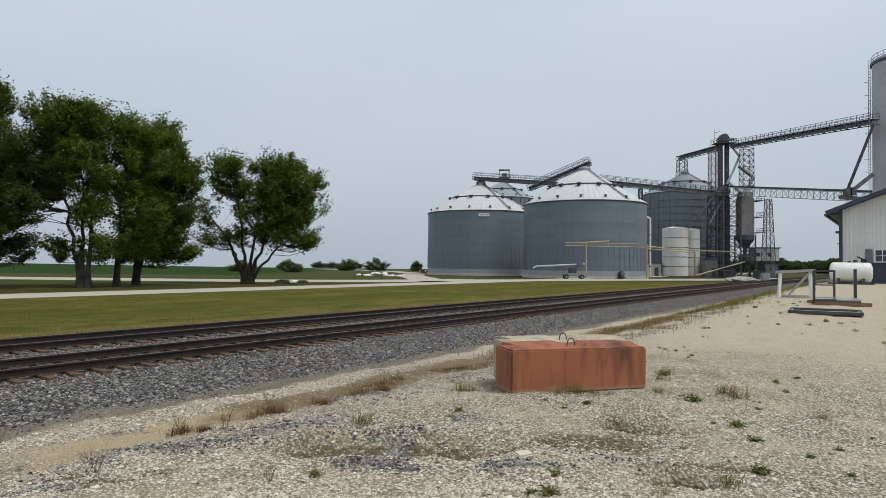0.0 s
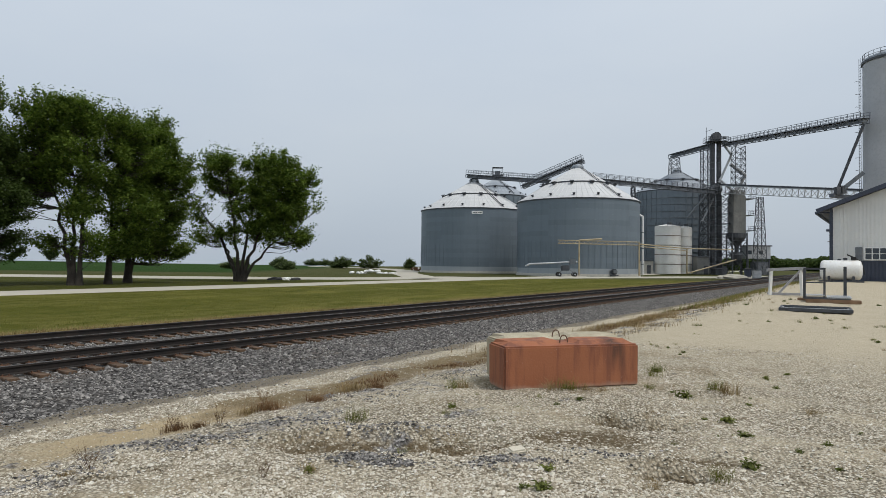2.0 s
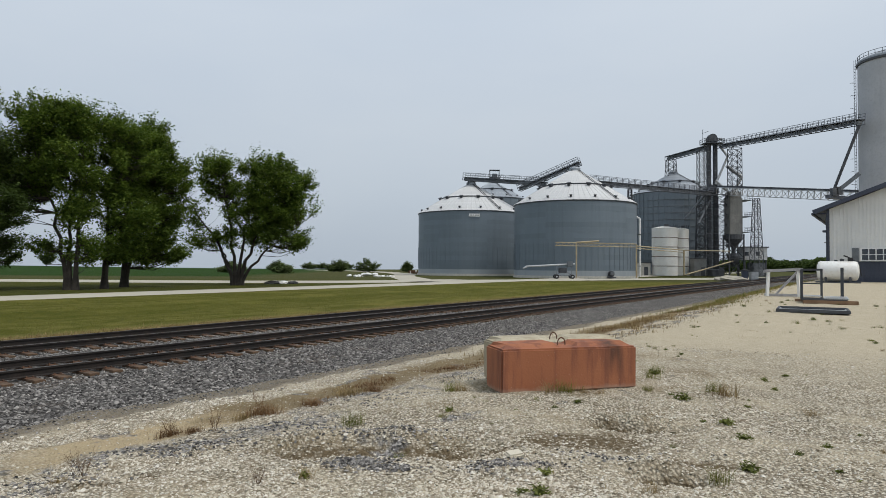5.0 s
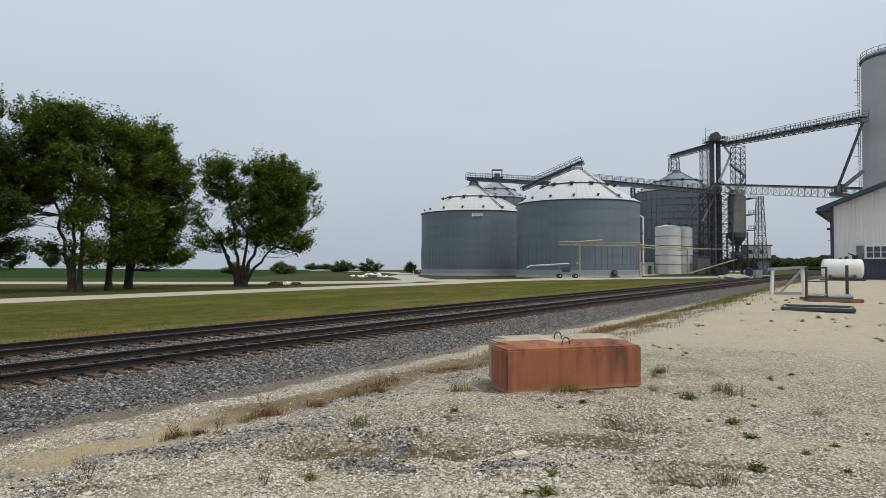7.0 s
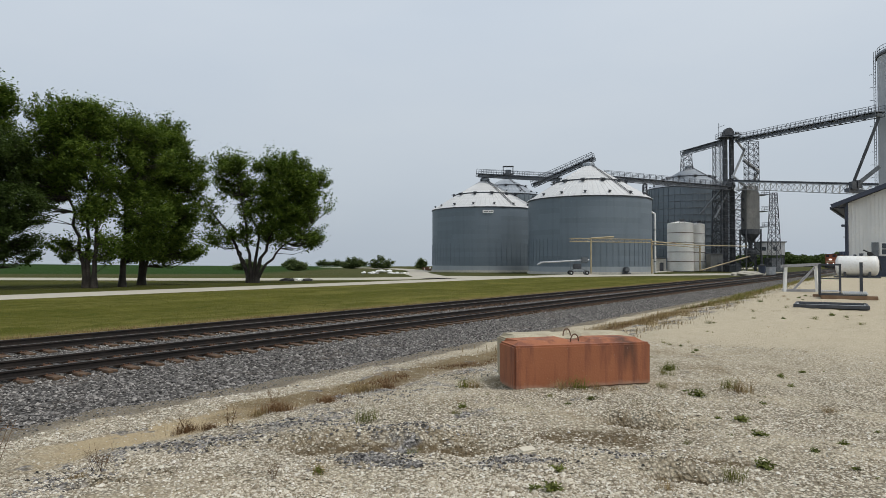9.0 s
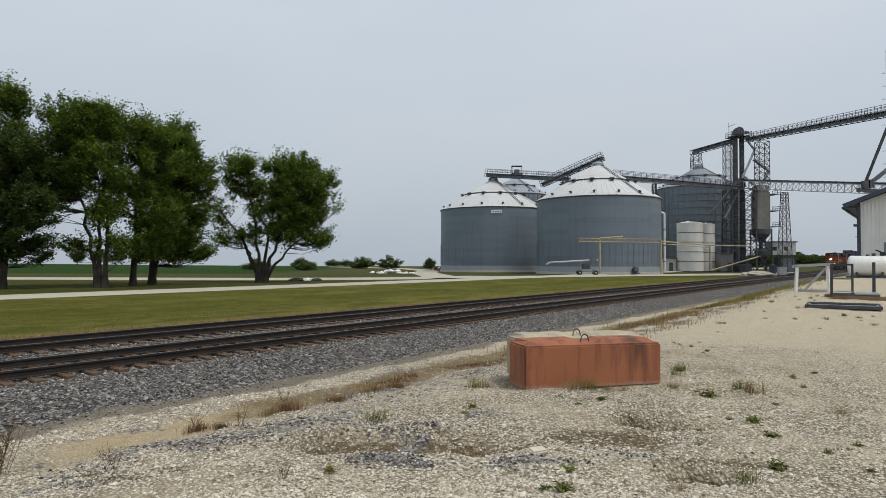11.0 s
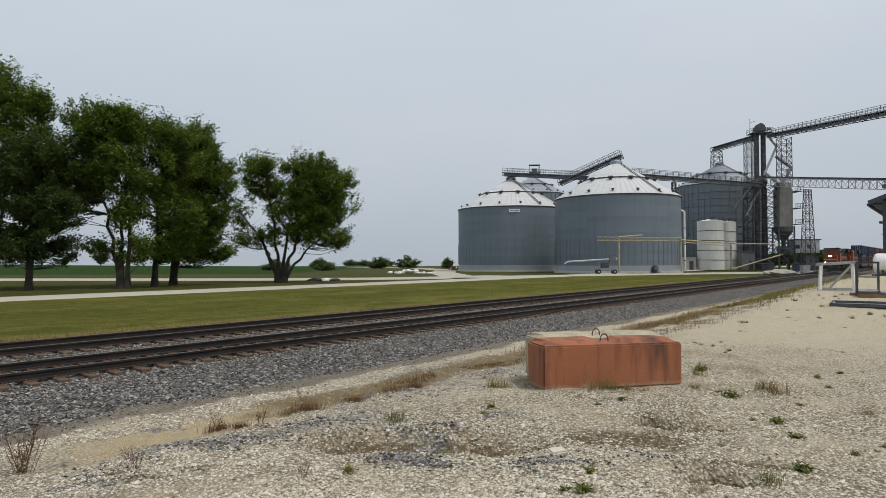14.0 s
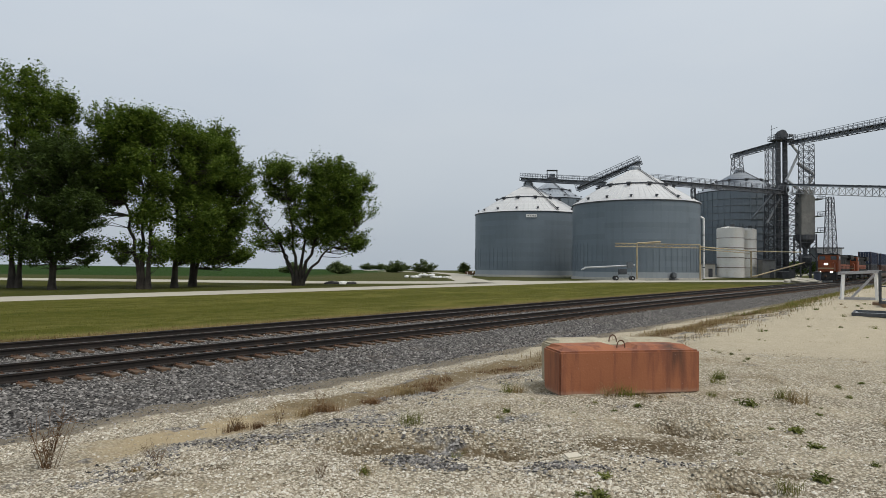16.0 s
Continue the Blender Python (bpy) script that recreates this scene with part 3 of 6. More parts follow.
# ---- grain bins ----
def bin_wall_material(name, c1, c2, ring=0.84):
    """Galvanized corrugated sheets: ring courses, sheet joints and weather streaks."""
    m = Mat(name, 0.5, 0.25)
    v = m.obj()
    isl = m.node("ObjectInfo").outputs["Random"]
    col = m.mix(m.noise(v, 0.35, 5, 0.6), c1, c2)
    st = m.noise(m.scaled(v, (1, 1, 0.04)), 1.6, 4, 0.6)
    col = m.mix(m.math("MULTIPLY", m.step(st, 0.5, 0.7), 0.22), col, tuple(c * 0.62 for c in c1))
    col = m.mix(m.math("MULTIPLY", isl, 0.3), col, tuple(c * 1.35 for c in c2))
    z = m.dot(v, (0, 0, 1))
    wave = m.math("SINE", m.math("MULTIPLY", z, 2 * math.pi / 0.105))
    return m.set(col, m.math("MULTIPLY_ADD", m.noise(v, 3, 4), 0.2, 0.42), m.bump(wave, 0.06, 0.02))


M_BIN = bin_wall_material("bin_galvanized_blue_grey", (0.125, 0.16, 0.19), (0.165, 0.20, 0.23))
# lowest wall course: a reflection painted as brighter sheet colour
M_BIN_SHEEN = bin_wall_material("bin_galvanized_bright", (0.26, 0.29, 0.31), (0.33, 0.36, 0.38))
M_BIN_OLD = bin_wall_material("bin_galvanized_dark", (0.135, 0.165, 0.19), (0.175, 0.205, 0.23))
M_BIN_RIB = worn("bin_stiffener_steel", (0.15, 0.185, 0.215), (0.20, 0.235, 0.265), 0.5, 0.25, 0.6, 5, 0.1)
M_ROOF = worn("bin_roof_pale_galvanized", (0.60, 0.605, 0.60), (0.53, 0.535, 0.53), 0.55, 0.1, 0.25, 3, 0.1, 1.0, c3=(0.36, 0.36, 0.36))
M_ROOF_OLD = worn("bin_roof_grey_galvanized", (0.28, 0.31, 0.345), (0.36, 0.39, 0.42), 0.5, 0.3, 0.3, 3, 0.1, 1.0)


def ring_sheet(r, z0, z1, a0, a1, seg):
    """One curved wall sheet with a small thickness."""
    bm = bmesh.new()
    rows = []
    for rr in (r, r - 0.05):
        for z in (z0, z1):
            rows.append([bm.verts.new((rr * math.cos(a0 + (a1 - a0) * i / seg), rr * math.sin(a0 + (a1 - a0) * i / seg), z)) for i in range(seg + 1)])
    o0, o1, i0, i1 = rows
    for i in range(seg):
        f = bm.faces.new((o0[i], o0[i + 1], o1[i + 1], o1[i]))
        f.smooth = True
    e0, e1 = ([bm.verts.new(v.co) for v in q] for q in (o0, o1))
    for i in range(seg):
        bm.faces.new((i0[i + 1], i0[i], i1[i], i1[i + 1]))
        bm.faces.new((e1[i], e1[i + 1], i1[i + 1], i1[i]))
        bm.faces.new((e0[i + 1], e0[i], i0[i], i0[i + 1]))
    return bm


def grain_bin(x, y, z, r, wall, rise, label, wall_mat, roof_mat, courses, ribs, low_bright=False, vents=12):
    b = thing("grain_bin", label, "grain bin", pose(x, y, z), "grain bins")
    part("foundation", bm_lathe([(r + 0.25, -0.6), (r + 0.25, 0.05), (r - 0.2, 0.05)], 64), M_CONCRETE, b, "pale concrete ring footing")
    h = wall / courses
    for i in range(courses):
        mat = M_BIN_SHEEN if low_bright and i == 0 else wall_mat
        rr = r - 0.002 * (i % 2)
        n = 7
        for k in range(n):
            a0 = 2 * math.pi * (k + 0.5 * (i % 2)) / n
            part("wall_sheet", ring_sheet(rr, 0.05 + i * h, 0.05 + (i + 1) * h - 0.004, a0, a0 + 2 * math.pi / n - 0.0006, 12), mat, b)
    part("eave_ring", bm_lathe([(r - 0.1, wall - 0.1), (r + 0.14, wall - 0.06), (r + 0.14, wall + 0.1), (r - 0.1, wall + 0.16)], 72), M_STEEL_DARK, b, "dark eave edge")
    # roof of ribbed wedge panels
    top = 0.9
    n = ribs
    bm = bmesh.new()
    a1 = 2 * math.pi / n
    cols = []
    for a, lift in ((0.0, 0.0), (0.06 * a1, 0.05), (0.12 * a1, 0.0), (a1, 0.0)):
        cols.append([bm.verts.new((q * math.cos(a), q * math.sin(a), wall + 0.12 + rise * (1 - (q - top) / (r + 0.2 - top)) + lift * min(1, q / 4))) for q in (r + 0.2, r * 0.55, top)])
    for c, d in zip(cols, cols[1:]):
        for i in range(2):
            bm.faces.new((c[i], d[i], d[i + 1], c[i + 1]))
    me = bpy.data.meshes.new("roof_panel")
    bm.to_mesh(me)
    bm.free()
    me.materials.append(roof_mat)
    for k in range(n):
        part("roof_panel", me, None, b).matrix_basis = pose(0, 0, 0, 0, 0, 360 * k / n)
    zz = lambda q: wall + 0.12 + rise * (1 - (q - top) / (r + 0.2 - top))
    part("roof_walk_ring", bm_lathe([(r * 0.55 - 0.12, zz(r * 0.55) + 0.10), (r * 0.55 + 0.12, zz(r * 0.55) + 0.02), (r * 0.55 + 0.12, zz(r * 0.55) + 0.22), (r * 0.55 - 0.12, zz(r * 0.55) + 0.24)], 64), M_STEEL_DARK, b, "dark stiffening ring round the roof")
    part("peak_cap", bm_lathe([(1.15, zz(1.1) - 0.1), (1.15, zz(1.1) + 0.5), (0.9, zz(1.1) + 0.75), (0, zz(1.1) + 0.95)], 24), M_ROOF_OLD, b)
    for q, nv in ((r * 0.55 + 0.55, vents), (r - 0.7, vents + 4)):
        for k in range(nv):
            a = 2 * math.pi * (k + 0.3) / nv
            sc = 0.9 if q < r * 0.7 else 0.55
            vb = bm_box(0.62 * sc, 0.62 * sc, 0.5 * sc, None, 0.04)
            bm_box(0.82 * sc, 0.9 * sc, 0.12, pose(0.12 * sc, 0, 0.5 * sc, 0, 18, 0), 0.02, vb)
            vb.transform(pose(q * math.cos(a), q * math.sin(a), zz(q) + 0.02, 0, 0, math.degrees(a)))
            part("roof_vent", vb, M_STEEL_DARK, b)
    # roof ladder
    la = radians(-62)
    lb = bmesh.new()
    for off in (-0.28, 0.28):
        bm_beam((r * math.cos(la) - off * math.sin(la), r * math.sin(la) + off * math.cos(la), zz(r) + 0.15), (1.2 * math.cos(la) - off * math.sin(la), 1.2 * math.sin(la) + off * math.cos(la), zz(1.2) + 0.15), 0.07, 0.07, lb)
    for i in range(28):
        q = 1.3 + (r - 1.4) * i / 27
        bm_beam((q * math.cos(la) + 0.28 * math.sin(la), q * math.sin(la) - 0.28 * math.cos(la), zz(q) + 0.17), (q * math.cos(la) - 0.28 * math.sin(la), q * math.sin(la) + 0.28 * math.cos(la), zz(q) + 0.17), 0.04, 0.04, lb)
    part("roof_ladder", lb, M_STEEL_DARK, b)
    return b, zz


def wall_stiffeners(b, r, z0, z1, n, every=1, w=0.03):
    me = None
    for k in range(0, n, every):
        a = 2 * math.pi * k / n
        if me is None:
            bm = bm_box(0.03 + w, w * 1.5, z1 - z0, None)
            me = bpy.data.meshes.new("stiffener")
            bm.to_mesh(me)
            bm.free()
            me.materials.append(M_BIN_RIB)
        o = part("stiffener", me, None, b)
        o.matrix_basis = pose((r + 0.045) * math.cos(a), (r + 0.045) * math.sin(a), z0, 0, 0, math.degrees(a))


BIN_Z = -0.2
bin_1, zz1 = grain_bin(8.7, 147.6, BIN_Z, 12.2, 13.6, 7.0, "large blue-grey galvanized grain bin with pale conical roof", M_BIN, M_ROOF, 14, 66, True)
wall_stiffeners(bin_1, 12.2, 1.2, 5.8, 66, 1, 0.014)
bin_2, zz2 = grain_bin(27.6, 124.0, BIN_Z, 11.7, 13.6, 6.9, "large blue-grey galvanized grain bin beside yellow pipe frame", M_BIN, M_ROOF, 14, 66, True)
wall_stiffeners(bin_2, 11.7, 1.2, 6.2, 66, 1, 0.014)
bin_3, zz3 = grain_bin(63.9, 168.0, BIN_Z, 10.5, 20.9, 5.6, "tall dark galvanized grain bin with stiffener ribs", M_BIN_OLD, M_ROOF_OLD, 18, 48, False, 10)
wall_stiffeners(bin_3, 10.5, 0.2, 20.6, 44, 1, 0.11)
bin_4, zz4 = grain_bin(17.9, 192.0, BIN_Z, 9.8, 21.6, 5.4, "tall grey grain bin standing behind the large bins", M_BIN_OLD, M_ROOF_OLD, 18, 48, False, 10)
wall_stiffeners(bin_4, 9.8, 0.2, 21.3, 40, 1, 0.11)

for tall, r_, top_ in ((bin_3, 10.5, 20.5), (bin_4, 9.8, 21.0)):
    for i in range(1, 12):
        z = top_ * i / 12
        part("wind_ring", bm_lathe([(r_, z - 0.07), (r_ + 0.16, z - 0.05), (r_ + 0.16, z + 0.05), (r_, z + 0.07)], 64), M_GALV_DARK, tall)

# small fittings on the bin walls
sign = thing("bin_sign", "small white sign plate on the bin wall", "sign", pose(8.7 - 0.03, 147.6 - 12.32, 12.4))
part("plate", bm_box(2.3, 0.06, 0.62, pose(0, 0, -0.3)), M_WHITE, sign)
for dx in (-0.7, -0.2, 0.35, 0.8):
    part("bar", bm_box(0.34, 0.02, 0.16, pose(dx, -0.045, -0.08)), M_STEEL_DARK, sign)

# white downpipe at the side of the bin
pp = thing("downpipe", "tall white pipe standing beside the grain bin", "pipe", pose(39.3, 120.5, -0.35))
part("pipe", bm_tube((0, 0, 0), (0, 0, 11.2), 0.2, None, 14), M_WHITE, pp)
part("elbow", bm_tube((0, 0, 11.1), (-0.8, 0.2, 11.6), 0.18, None, 12), M_WHITE, pp)
for zb in (2, 5, 8):
    part("bracket", bm_lathe([(0.22, zb), (0.24, zb + 0.12), (0.2, zb + 0.14)], 14), M_STEEL_DARK, pp)


# ---- bridges, conveyors and towers ----
def truss_bridge(name, p, q, w, h, label, bays, trough=True, rail=1.0, mat=None, deck=0.06):
    """A catwalk truss from p to q carrying a conveyor, with handrails."""
    mat = mat or M_CONVEYOR
    p, q = Vector(p), Vector(q)
    d = q - p
    length = d.length
    rot = d.to_track_quat("Y", "Z").to_matrix().to_4x4()
    b = thing(name, label, "conveyor", Matrix.Translation(p) @ rot, "overhead conveyors")
    t = 0.13
    for sx in (-w / 2, w / 2):
        for z in (0, h):
            part("chord", bm_beam((sx, 0, z), (sx, length, z), t, t), mat, b)
        for i in range(bays):
            y0, y1 = length * i / bays, length * (i + 1) / bays
            part("upright", bm_beam((sx, y0, 0), (sx, y0, h), t * 0.7), mat, b)
            part("diagonal", bm_beam((sx, y0, 0 if i % 2 else h), (sx, y1, h if i % 2 else 0), t * 0.6), mat, b)
        part("upright", bm_beam((sx, length, 0), (sx, length, h), t * 0.7), mat, b)
        if rail:
            bm = bmesh.new()
            for i in range(bays + 1):
                y0 = length * i / bays
                bm_beam((sx, y0, h), (sx, y0, h + rail), 0.07, 0.07, bm)
            for z in (h + rail * 0.5, h + rail):
                bm_beam((sx, 0, z), (sx, length, z), 0.07, 0.07, bm)
            part("handrail", bm, mat, b)
    part("deck", bm_box(w * 0.96, length, deck, pose(0, length / 2, h * 0.98)), M_STEEL_DARK, b)
    if trough:
        part("trough", bm_box(w * 0.5, length * 0.99, h * 0.62, pose(-w * 0.12, length / 2, h * 0.18), 0.03), M_GALV_DARK, b, "enclosed conveyor trough")
    return b


def lattice_tower(name, x, y, z0, z1, w0, w1, label, bays, mat=None, leg=0.125):
    mat = mat or M_STEEL_DARK
    b = thing(name, label, "tower", pose(x, y, z0))
    h = z1 - z0
    def c(i, k):
        w = w0 + (w1 - w0) * i / bays
        sx, sy = ((-1, -1), (1, -1), (1, 1), (-1, 1))[k % 4]
        return Vector((sx * w / 2, sy * w / 2, h * i / bays))
    for k in range(4):
        part("leg", bm_beam(c(0, k), c(bays, k), leg, leg), mat, b)
        for i in range(bays):
            part("brace", bm_beam(c(i, k), c(i + 1, k + 1), leg * 0.55), mat, b)
            part("brace", bm_beam(c(i, k + 1), c(i + 1, k), leg * 0.55), mat, b)
            part("strut", bm_beam(c(i + 1, k), c(i + 1, k + 1), leg * 0.6), mat, b)
    return b


truss_bridge("conveyor_bridge", (6.9, 147.0, 21.4), (24.8, 139.0, 19.3), 1.4, 0.7, "dark steel catwalk conveyor crossing above the bin roofs", 16)
truss_bridge("conveyor_bridge", (17.76, 131, 17.1), (28.9, 124.2, 21.6), 1.2, 0.6, "dark steel inclined conveyor rising to the bin peak", 12)
truss_bridge("conveyor_bridge", (30.4, 124.6, 17.8), (65.5, 148.6, 18.5), 1.2, 0.8, "dark steel conveyor bridge from bin to elevator leg", 22)
truss_bridge("conveyor_bridge", (62.2, 168.0, 29.9), (65.6, 151.0, 29.7), 1.3, 1.0, "dark steel conveyor from elevator head to bin peak", 10, True, 0)
truss_bridge("conveyor_bridge", (67.8, 149.2, 29.7), (69.4, 102, 25.0), 1.6, 0.8, "long dark steel conveyor catwalk rising over the yard", 30)
truss_bridge("conveyor_bridge", (67.5, 149, 18.7), (81.0, 117, 13.9), 1.8, 1.7, "long open steel truss carrying a dark conveyor above the yard", 24, False, 0, M_ALU, 0.5)

# machinery box on the bin catwalk
mb = thing("motor_platform", "small dark drive box on the catwalk above the bin", "machine", pose(13.9, 145.2, 21.6))
part("frame", bm_box(2.4, 1.8, 0.2), M_STEEL_DARK, mb)
part("housing", bm_box(1.2, 1.0, 0.9, pose(0, 0, 0.2), 0.06), M_GALV_DARK, mb)
for sx in (-1.1, 1.1):
    for sy in (-0.8, 0.8):
        part("post", bm_box(0.08, 0.08, 1.7, pose(sx, sy, 0.2)), M_STEEL_DARK, mb)
part("top_rail", bm_box(2.4, 1.8, 0.08, pose(0, 0, 1.85)), M_STEEL_DARK, mb)

# supports under the bin conveyors
for x, y, z0, z1 in ((8.7, 147.4, 21.2, 21.4), (27.6, 124, 20.6, 21.6)):
    b = thing("conveyor_support", "short steel legs holding the conveyor on the bin peak", "support", pose(x, y, z0 - 0.9))
    for sx in (-0.6, 0.6):
        for sy in (-0.6, 0.6):
            part("leg", bm_beam((sx * 1.5, sy * 1.5, 0), (sx, sy, z1 - z0 + 0.9), 0.12), M_STEEL_DARK, b)


lattice_tower("support_tower", 63.0, 167.4, 25.6, 29.9, 2.4, 2.0, "short steel lattice frame on the bin peak", 3)
lattice_tower("support_tower", 41.2, 132.6, -0.4, 17.8, 0.9, 0.7, "slim dark lattice post under the conveyor bridge", 14)


def elevator_leg():
    x, y = 66.3, 150.0
    b = thing("bucket_elevator", "tall dark steel twin-leg bucket elevator with head", "grain elevator", pose(x, y, -0.5))
    H = 31.9
    for sx in (-0.75, 0.75):
        part("leg_casing", bm_box(0.72, 1.0, H, pose(sx, 0, 0)), M_STEEL_DARK, b)
        for i in range(20):
            part("flange", bm_box(0.82, 1.12, 0.09, pose(sx, 0, 1 + i * 1.5)), M_GALV_DARK, b)
    head = bm_box(2.4, 1.5, 1.1, pose(0, 0, H), 0.12)
    bm_tube((0, -0.7, H + 0.9), (0, 0.7, H + 0.9), 1.0, None, 20, head)
    part("head", head, M_STEEL_DARK, b, "rounded elevator head")
    part("head_platform", bm_box(4.6, 3.4, 0.12, pose(0, 0, H - 0.5)), M_STEEL_DARK, b)
    rail = bmesh.new()
    for z in (H + 0.1, H + 0.6):
        for s in (-1, 1):
            bm_beam((-2.3, 1.7 * s, z), (2.3, 1.7 * s, z), 0.06, 0.06, rail)
            bm_beam((2.3 * s, -1.7, z), (2.3 * s, 1.7, z), 0.06, 0.06, rail)
    for i in range(8):
        for s in (-1, 1):
            bm_beam((-2.3 + 4.6 * i / 7, 1.7 * s, H - 0.4), (-2.3 + 4.6 * i / 7, 1.7 * s, H + 0.6), 0.06, 0.06, rail)
    part("platform_rail", rail, M_STEEL_DARK, b)
    part("motor", bm_tube((1.7, 0, H + 0.7), (2.4, 0, H + 0.7), 0.35, None, 14), M_GALV_DARK, b)
    part("mast", bm_tube((-2.2, 0, H - 0.4), (-2.2, 0, H + 3.0), 0.05, None, 6), M_STEEL_DARK, b)
    part("hoist_arm", bm_beam((-2.4, 0, H + 2.0), (-0.8, 0, H + 2.6), 0.08), M_STEEL_DARK, b)
    part("boot", bm_box(2.8, 1.6, 1.6, pose(0, 0, 0), 0.06), M_GALV_DARK, b)
    # spouts running down from the head and the distributor
    for p, q, r in (((1.3, -0.6, H - 0.6), (3.3, -1.0, H - 3.6), 0.3), ((3.3, -1.0, H - 3.6), (0.3, -1.2, H - 10.2), 0.26), ((3.0, -1.1, H - 5.8), (6.6, -1.0, H - 8.4), 0.42), ((6.6, -1.0, H - 8.4), (5.0, -0.6, H - 11.8), 0.36), ((0.3, -1.2, H - 9.4), (4.2, -1.2, H - 12.8), 0.3), ((-1, -1, H - 11.2), (-7.5, -2.0, H - 18.6), 0.2), ((-1, -1.2, H - 14), (-4.5, -3.0, H - 19.6), 0.2)):
        part("spout", bm_tube(p, q, r, r, 10), M_GALV_DARK if r < 0.25 else M_ALU, b)
    part("distributor", bm_lathe([(0.3, H - 12.9), (1.5, H - 12.2), (1.5, H - 11.2), (0.4, H - 10.2)], 20), M_STEEL_DARK, b)
    # ladder with safety cage
    lad = bmesh.new()
    for sx in (-0.22, 0.22):
        bm_beam((-1.75 + sx, -0.5, 1), (-1.75 + sx, -0.5, H + 0.6), 0.05, 0.05, lad)
    for i in range(60):
        bm_beam((-1.97, -0.5, 1 + i * 0.5), (-1.53, -0.5, 1 + i * 0.5), 0.04, 0.04, lad)
    part("ladder", lad, M_STEEL_DARK, b)
    return b


elevator_leg()
lattice_tower("support_tower", 64.5, 151.5, -0.5, 29.6, 1.9, 1.7, "slender dark lattice tower beside the elevator leg", 16)
lattice_tower("support_tower", 70.5, 147.4, 19.2, 29.4, 2.4, 2.3, "slender dark lattice tower carrying the upper conveyor", 7)
lattice_tower("support_tower", 66.3, 150.2, -0.5, 18.6, 5.6, 5.2, "dark lattice tower framing the elevator leg", 8, None, 0.22)
lattice_tower("support_tower", 74.3, 145.0, -0.5, 17.4, 2.4, 1.1, "tapering dark lattice tower under the conveyor", 10)


M_DRYER = worn("tan_grey_dryer_steel", (0.17, 0.172, 0.165), (0.23, 0.228, 0.215), 0.55, 0.15, 0.5, 5, 0.1, 1.5)


def dryer():
    b = thing("grain_dryer", "grey steel grain hopper tower with cone bottom", "grain dryer", pose(70.2, 147.6, -0.5))
    part("body", bm_box(3.0, 3.0, 8.6, pose(0, 0, 9.6), 0.1), M_DRYER, b)
    part("upper_body", bm_box(2.7, 2.7, 1.5, pose(0, 0, 18.2), 0.1), M_DRYER, b)
    part("cone", bm_lathe([(0.5, 6.2), (0.5, 6.6), (2.0, 8.6), (2.0, 9.7)], 20), M_STEEL_DARK, b)
    part("drop_pipe", bm_tube((0, 0, 2.2), (0, 0, 6.4), 0.45, None, 12), M_STEEL_DARK, b)
    part("receiver", bm_lathe([(0.4, 2.2), (1.2, 3.4), (1.4, 4.6), (0.6, 5.4)], 16), M_STEEL_DARK, b)
    for sx in (-1.7, 1.7):
        for sy in (-1.5, 1.5):
            part("leg", bm_beam((sx, sy, 0), (sx, sy, 9.8), 0.26), M_STEEL_DARK, b)
    for z0 in (0.4, 4.2):
        for sy in (-1.5, 1.5):
            for p, q in (((-1.7, sy, z0), (1.7, sy, z0 + 3.6)), ((1.7, sy, z0), (-1.7, sy, z0 + 3.6)), ((-1.7, sy, z0 + 3.7), (1.7, sy, z0 + 3.7))):
                part("brace", bm_beam(p, q, 0.12, 0.12), M_STEEL_DARK, b)
    for z in (10.2, 13.8, 17.6):
        part("platform", bm_box(2.0, 3.6, 0.1, pose(2.6, 0, z)), M_STEEL_DARK, b)
        bm = bmesh.new()
        for zr in (z + 0.5, z + 1.05):
            bm_beam((3.6, -1.8, zr), (3.6, 1.8, zr), 0.06, 0.06, bm)
            bm_beam((1.7, -1.8, zr), (3.6, -1.8, zr), 0.06, 0.06, bm)
        for yy in (-1.8, -0.6, 0.6, 1.8):
            bm_beam((3.6, yy, z), (3.6, yy, z + 1.05), 0.06, 0.06, bm)
        part("platform_rail", bm, M_STEEL_DARK, b)
    return b


dryer()

# control building on stilts
hut = thing("control_room", "grey sheet-metal control room on steel posts", "building", pose(75.8, 150, 0.1))
part("cabin", bm_box(5.4, 3.6, 2.9, pose(0, 0, 3.2), 0.04), M_ALU, hut)
part("roof", bm_box(5.9, 4.2, 0.25, pose(0, 0, 6.1)), M_STEEL_DARK, hut)
for sx in (-2.2, 0.4):
    part("window", bm_box(0.9, 0.06, 0.9, pose(sx, -1.83, 4.2)), M_GLASS, hut)
for sx in (-2.5, 2.5):
    for sy in (-1.5, 1.5):
        part("post", bm_box(0.25, 0.25, 3.9, pose(sx, sy, -0.7)), M_STEEL_DARK, hut)
part("plinth", bm_box(3.0, 3.0, 3.2, pose(1.0, 0, -0.7), 0.03), M_GALV_DARK, hut)


